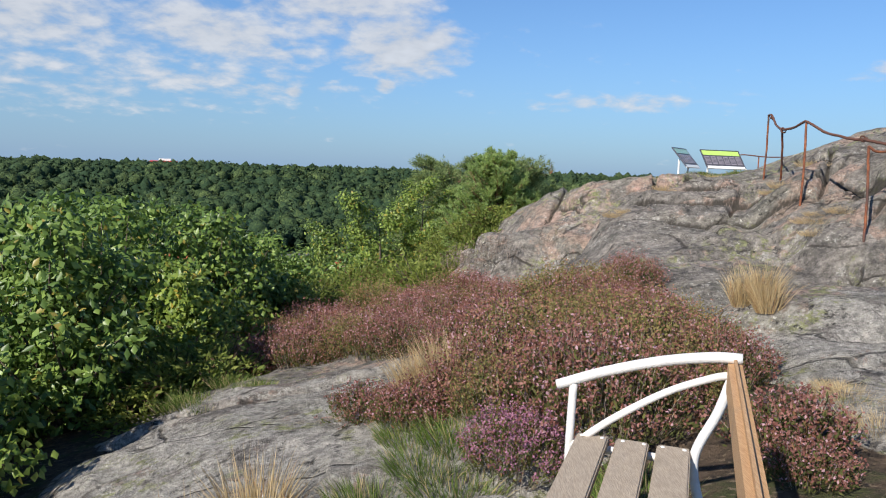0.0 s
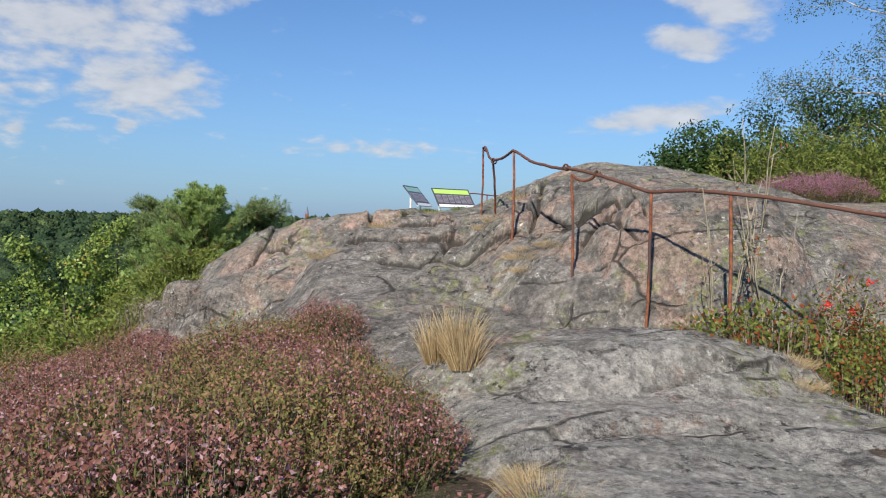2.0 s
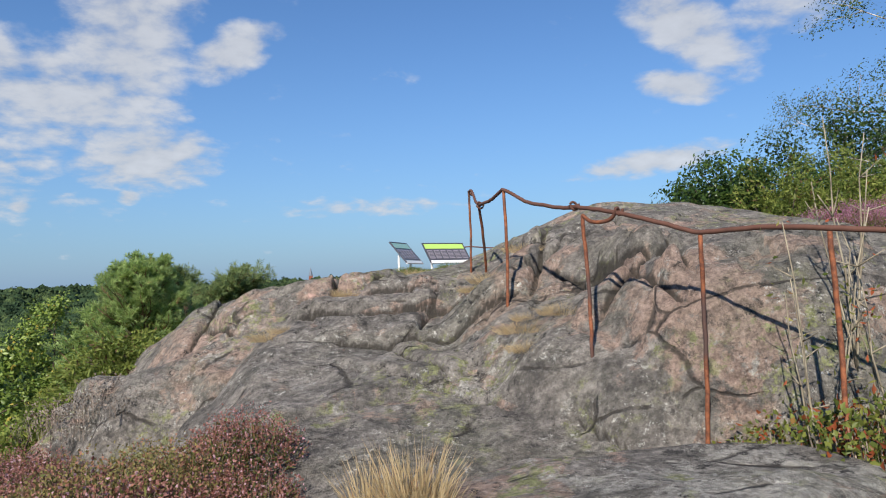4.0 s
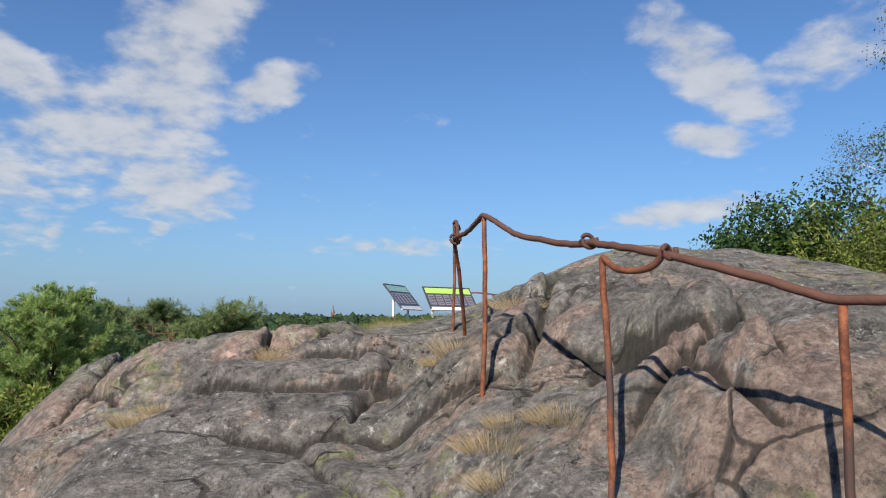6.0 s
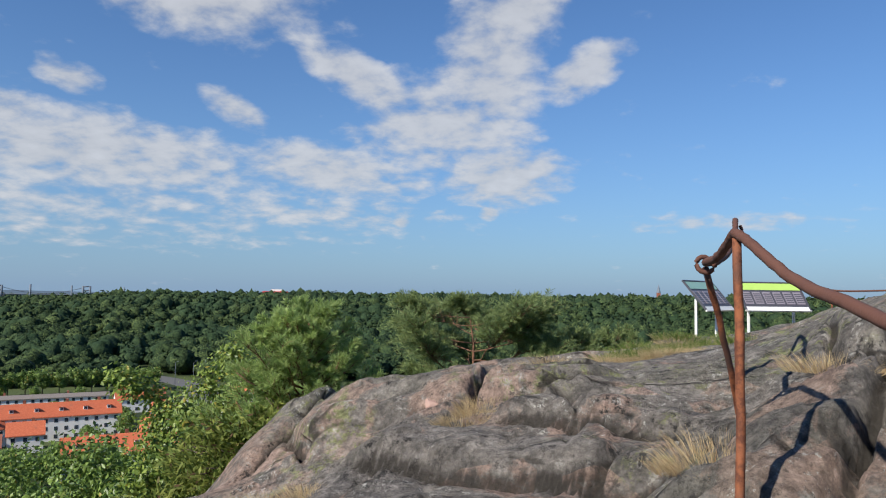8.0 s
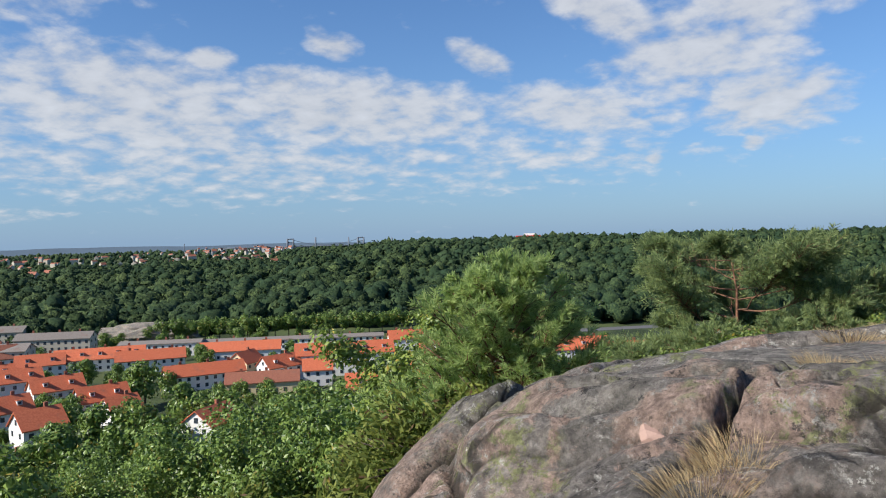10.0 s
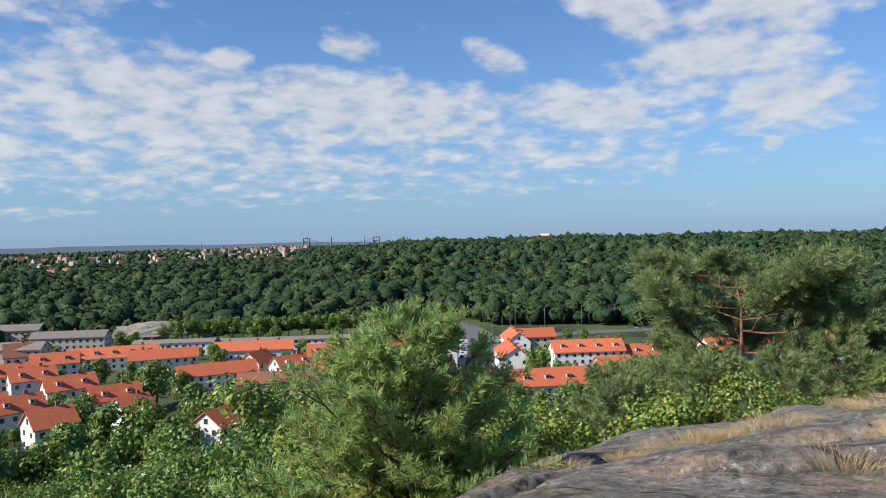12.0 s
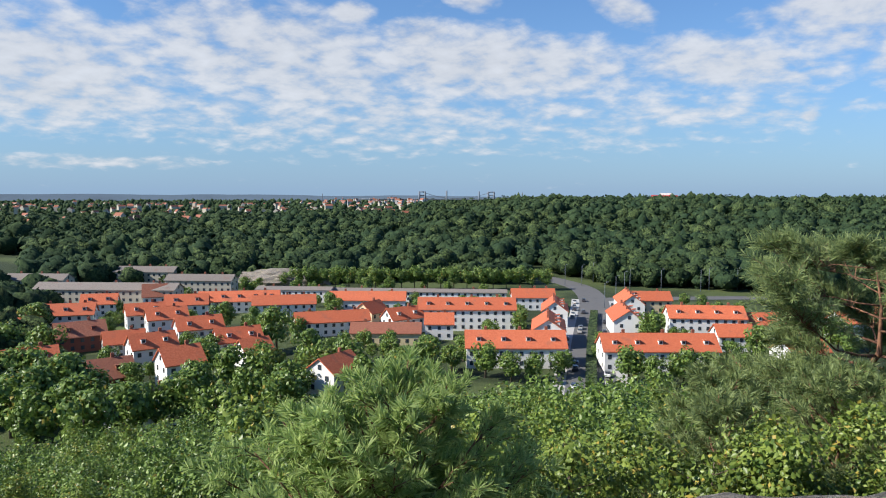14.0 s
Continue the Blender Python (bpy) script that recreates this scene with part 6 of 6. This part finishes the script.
def woods(name, seed, r0, r1, az0, az1, spacing, growth, sub, size, label, keep=None, swell=0.8, tufts=0, tuft=1.0):
    """One mesh of uneven crowns, sown over a sector of the land."""
    rng = np.random.default_rng(seed)
    mean = spacing + (r1 - r0) * growth * 0.5
    n = int((r1 * r1 - r0 * r0) / 2 * radians(az1 - az0) / (mean * mean))
    rr = np.sqrt(rng.uniform(r0 * r0, r1 * r1, n))
    aa = radians(az0) + rng.uniform(0, 1, n) * radians(az1 - az0)
    x, y = rr * np.sin(aa), rr * np.cos(aa)
    if keep is not None:
        k = keep(x, y)
        x, y, rr = x[k], y[k], rr[k]
    z = land(x, y)[0]
    n = len(x)
    unit_v, unit_f = icosphere(sub)
    m = len(unit_v)
    rad = size * rng.uniform(0.45, 1.35, n) * (1 + (rr - r0) * growth / spacing * swell)
    tall = rng.uniform(0.75, 1.15, n)
    ph = rng.uniform(0, 6.28, (n, 3))
    shape = unit_v[None] * (1 + 0.22 * np.sin(unit_v[None, :, 0:1] * 5 + ph[:, None, 0:1]) * np.sin(unit_v[None, :, 1:2] * 6 + ph[:, None, 1:2])
                            + rng.normal(size=(n, m, 1)) * 0.2)
    v = shape * (rad[:, None, None] * np.stack([np.ones(n), np.ones(n), tall * 1.0], 1)[:, None, :])
    v += np.stack([x, y, z + rad * tall * 0.85 + 2.0], 1)[:, None, :]
    f = (unit_f[None] + (np.arange(n) * m)[:, None, None]).reshape(-1, 3)
    v = v.reshape(-1, 3)
    if tufts:                                            # ragged sprays of leaves standing out of the crowns
        q = n * tufts
        d = unit(rng.normal(size=(q, 3)) + np.array([0, 0, 0.35]))
        radial = np.repeat(rad, tufts)[:, None] * np.stack([np.ones(q), np.ones(q), np.repeat(tall, tufts)], 1)
        c = np.repeat(np.stack([x, y, z + rad * tall * 0.85 + 2.0], 1), tufts, 0) + d * radial * rng.uniform(0.86, 1.12, (q, 1))
        a = unit(rng.normal(size=(q, 3)) + d * 0.5)
        b = unit(np.cross(a, d + rng.normal(size=(q, 3)) * 0.7))
        s = tuft * rng.uniform(0.5, 1.3, (q, 1))
        cards = np.stack([c - a * s, c - b * s * 0.7, c + a * s, c + b * s * 0.7], 1).reshape(-1, 3)
        k = len(v) + 4 * np.arange(q)[:, None]
        f = np.concatenate([f, k + np.array([[0, 1, 2]]), k + np.array([[0, 2, 3]])])
        v = np.concatenate([v, cards])
    me = bpy.data.meshes.new(name)
    me.vertices.add(len(v))
    me.vertices.foreach_set("co", v.ravel())
    me.loops.add(f.size)
    me.loops.foreach_set("vertex_index", f.ravel().astype(np.int32))
    me.polygons.add(len(f))
    me.polygons.foreach_set("loop_start", np.arange(0, f.size, 3, dtype=np.int32))
    me.update(calc_edges=True)
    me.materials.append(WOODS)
    return tagged(new(name, me), label, "forest", kind="stuff")


road_line = smooth_path([(x, y, 0) for x, y in ROAD + ()], 4)[:, :2]
side_line = smooth_path([(x, y, 0) for x, y in SIDE_ROAD], 4)[:, :2]
av_a, av_b = np.array(AVENUE[0]), np.array(AVENUE[1])


def off_roads(x, y):
    p = np.stack([x, y], 1)
    d = np.min(np.linalg.norm(p[:, None] - np.concatenate([road_line, side_line])[None], axis=2), axis=1)
    ok = d > 17
    t = np.clip(((p - av_a) @ (av_b - av_a)) / ((av_b - av_a) @ (av_b - av_a)), 0, 1)
    return ok & (np.linalg.norm(p - (av_a + t[:, None] * (av_b - av_a)), axis=1) > 14)


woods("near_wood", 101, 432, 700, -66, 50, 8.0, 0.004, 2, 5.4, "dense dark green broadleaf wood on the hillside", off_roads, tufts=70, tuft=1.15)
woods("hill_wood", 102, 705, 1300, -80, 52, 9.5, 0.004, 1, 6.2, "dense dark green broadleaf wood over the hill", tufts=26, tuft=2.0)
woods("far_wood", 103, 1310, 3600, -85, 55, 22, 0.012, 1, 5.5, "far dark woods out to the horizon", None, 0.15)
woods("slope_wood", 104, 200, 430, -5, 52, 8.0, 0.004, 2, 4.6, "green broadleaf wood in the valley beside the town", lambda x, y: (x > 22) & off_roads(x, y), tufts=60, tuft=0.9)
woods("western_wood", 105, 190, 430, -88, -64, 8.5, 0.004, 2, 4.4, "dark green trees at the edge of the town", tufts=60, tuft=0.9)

# ---- rock cutting beside the railway ----
cut_rng = np.random.default_rng(7)
bm = bmesh.new()
bmesh.ops.create_icosphere(bm, subdivisions=4, radius=1)
for q in bm.verts:
    n = noise.fractal(q.co * 2.3, 0.8, 2.0, 4)
    q.co = Vector((q.co.x * 26, q.co.y * 8, q.co.z * 7)) * (1 + 0.22 * n)
me = mesh_from_bm("rock_cutting", bm, ROCK)
me.attributes.new("bare", "FLOAT", "POINT").data.foreach_set("value", np.full(len(me.vertices), 2.0, np.float32))
cliff = tagged(new("rock_cutting", me), "brown-grey blasted rock cutting beside the railway", "cliff", kind="structure")
cliff.matrix_basis = pose(CLIFF[0], CLIFF[1], -48, 0, 0, 38)

# ---- the far city: hundreds of roofs, a bridge, chimneys ----
far_rng = np.random.default_rng(8)


def far_town(name, count, az0, az1, r0, r1, walls, label, tall=7.0):
    v, f = [], []
    for i in range(count):
        az, r = radians(far_rng.uniform(az0, az1)), far_rng.uniform(r0, r1)
        x, y = r * math.sin(az), r * math.cos(az)
        sx, sy, h, t = far_rng.uniform(4, 10), far_rng.uniform(3.5, 5.5), tall * far_rng.uniform(0.7, 1.4), far_rng.uniform(0, math.pi)
        z = ground_z(x, y) + 5
        c, s = math.cos(t), math.sin(t)
        k = len(v)
        for px_, py, pz in ((-1, -1, -9), (1, -1, -9), (1, 1, -9), (-1, 1, -9), (-1, -1, h), (1, -1, h), (1, 1, h), (-1, 1, h), (-1, 0, h * 1.5), (1, 0, h * 1.5)):
            v.append((x + px_ * sx * c - py * sy * s, y + px_ * sx * s + py * sy * c, z + pz))
        f += [(k, k + 1, k + 5, k + 4), (k + 2, k + 3, k + 7, k + 6), (k + 1, k + 2, k + 6, k + 9, k + 5), (k + 3, k, k + 4, k + 8, k + 7), (k + 4, k + 5, k + 9, k + 8), (k + 6, k + 7, k + 8, k + 9)]
    me = mesh_of(name, v, f, walls, True)
    me.materials.append(ROOF_BROWN)
    for i, p in enumerate(me.polygons):
        p.material_index = 1 if i % 6 > 3 else 0
    return tagged(new(name, me), label, "town", kind="stuff")


far_town("far_town", 170, -76, -40, 1000, 2700, WALL_BEIGE, "distant white houses with red roofs among woods")
far_town("far_harbour", 60, -47, -39, 2500, 3400, CONCRETE, "pale low harbour buildings at the horizon", 10.0)


def far_tower(name, az, r, width, base, top, mat, label, cat):
    ob = tagged(new(name, mesh_of(name, *tube_data(np.array([(0, 0, base), (0, 0, (base + top) / 2), (0, 0, top)]), (width, width * 0.9, width * 0.8), 8), mat)), label, cat)
    ob.matrix_basis = pose(r * math.sin(radians(az)), r * math.cos(radians(az)), 0)
    return ob


def at_az(az, r, z):
    return (r * math.sin(radians(az)), r * math.cos(radians(az)), z)


bridge = thing("suspension_bridge", Matrix(), "grey suspension bridge with two portal towers, far off", "bridge")
for az in (-39.42, -34.10):
    for d in (-0.22, 0.22):
        part("tower_leg", mesh_of("tower_leg", *tube_data(np.array([at_az(az + d, 3000, -60), at_az(az + d, 3000, -20), at_az(az + d, 3000, 4)]), (4.5, 4, 3.5), 6), STEEL_HAZE), None, bridge)
    for z in (2, -12):
        part("crossbeam", mesh_of("crossbeam", *tube_data(np.array([at_az(az - 0.22, 3000, z), at_az(az, 3000, z), at_az(az + 0.22, 3000, z)]), 2.4, 6), STEEL_HAZE), None, bridge)
deck = [at_az((-39.42) + ((-34.10) - (-39.42)) * q, 3000, -28) for q in np.linspace(-0.9, 1.9, 12)]
part("deck", mesh_of("deck", *tube_data(np.array(deck), 2.6, 6), STEEL_HAZE), None, bridge)
span = [at_az((-39.42) + ((-34.10) - (-39.42)) * q, 3000, 2 - 26 * (1 - (2 * q - 1) ** 2)) for q in np.linspace(0, 1, 14)]
part("cable", mesh_of("cable", *tube_data(np.array(span), 1.0, 5), STEEL_HAZE), None, bridge)
for az, top, w in ((-37.53, 7, 4), (-35.02, 5, 3), (-31.70, 1, 2.5), (-47.05, -6, 2)):
    far_tower("chimney_stack", az, 2900, w, -60, top, STEEL_HAZE, "slim grey industrial chimney on the horizon", "chimney")

church = thing("church_tower", Matrix.Translation(at_az(7.9, 1500, -9)), "brick church tower with a pointed spire on the wooded skyline", "tower")
part("shaft", box_bm(7, 7, 40, (0, 0, -6), 0.3), WALL_BRICK, church)
bm = bmesh.new()
bmesh.ops.create_cone(bm, cap_ends=True, segments=8, radius1=4.2, radius2=0.2, depth=16, matrix=Matrix.Translation((0, 0, 22)))
part("spire", bm, STEEL_HAZE, church, "grey-green copper spire")

mall = thing("red_building", pose(*at_az(-21.0, 1400, 7), 0, 0, 20), "long low red and white building on the wooded ridge", "building")
part("wall", box_bm(46, 20, 30, (0, 0, -24), 0.4), SIGNAL_RED, mall)
part("upper_storey", box_bm(20, 14, 4, (2, 0, -7.2), 0.3), WALL_WHITE, mall, "white upper storey")
part("fascia", box_bm(46.4, 20.4, 1.6, (0, 0, -12), 0.2), WALL_WHITE, mall, "white fascia")


# ---- hills at the horizon, distance haze painted in as blue ----
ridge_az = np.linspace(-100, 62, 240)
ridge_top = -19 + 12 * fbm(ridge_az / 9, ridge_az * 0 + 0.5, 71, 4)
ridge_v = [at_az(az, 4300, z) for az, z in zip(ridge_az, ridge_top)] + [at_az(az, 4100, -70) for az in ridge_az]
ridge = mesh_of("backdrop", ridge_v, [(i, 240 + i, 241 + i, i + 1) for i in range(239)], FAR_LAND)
tagged(new("backdrop", ridge), "wooded hills along the horizon, coloured blue for distance haze", "hills", kind="structure")
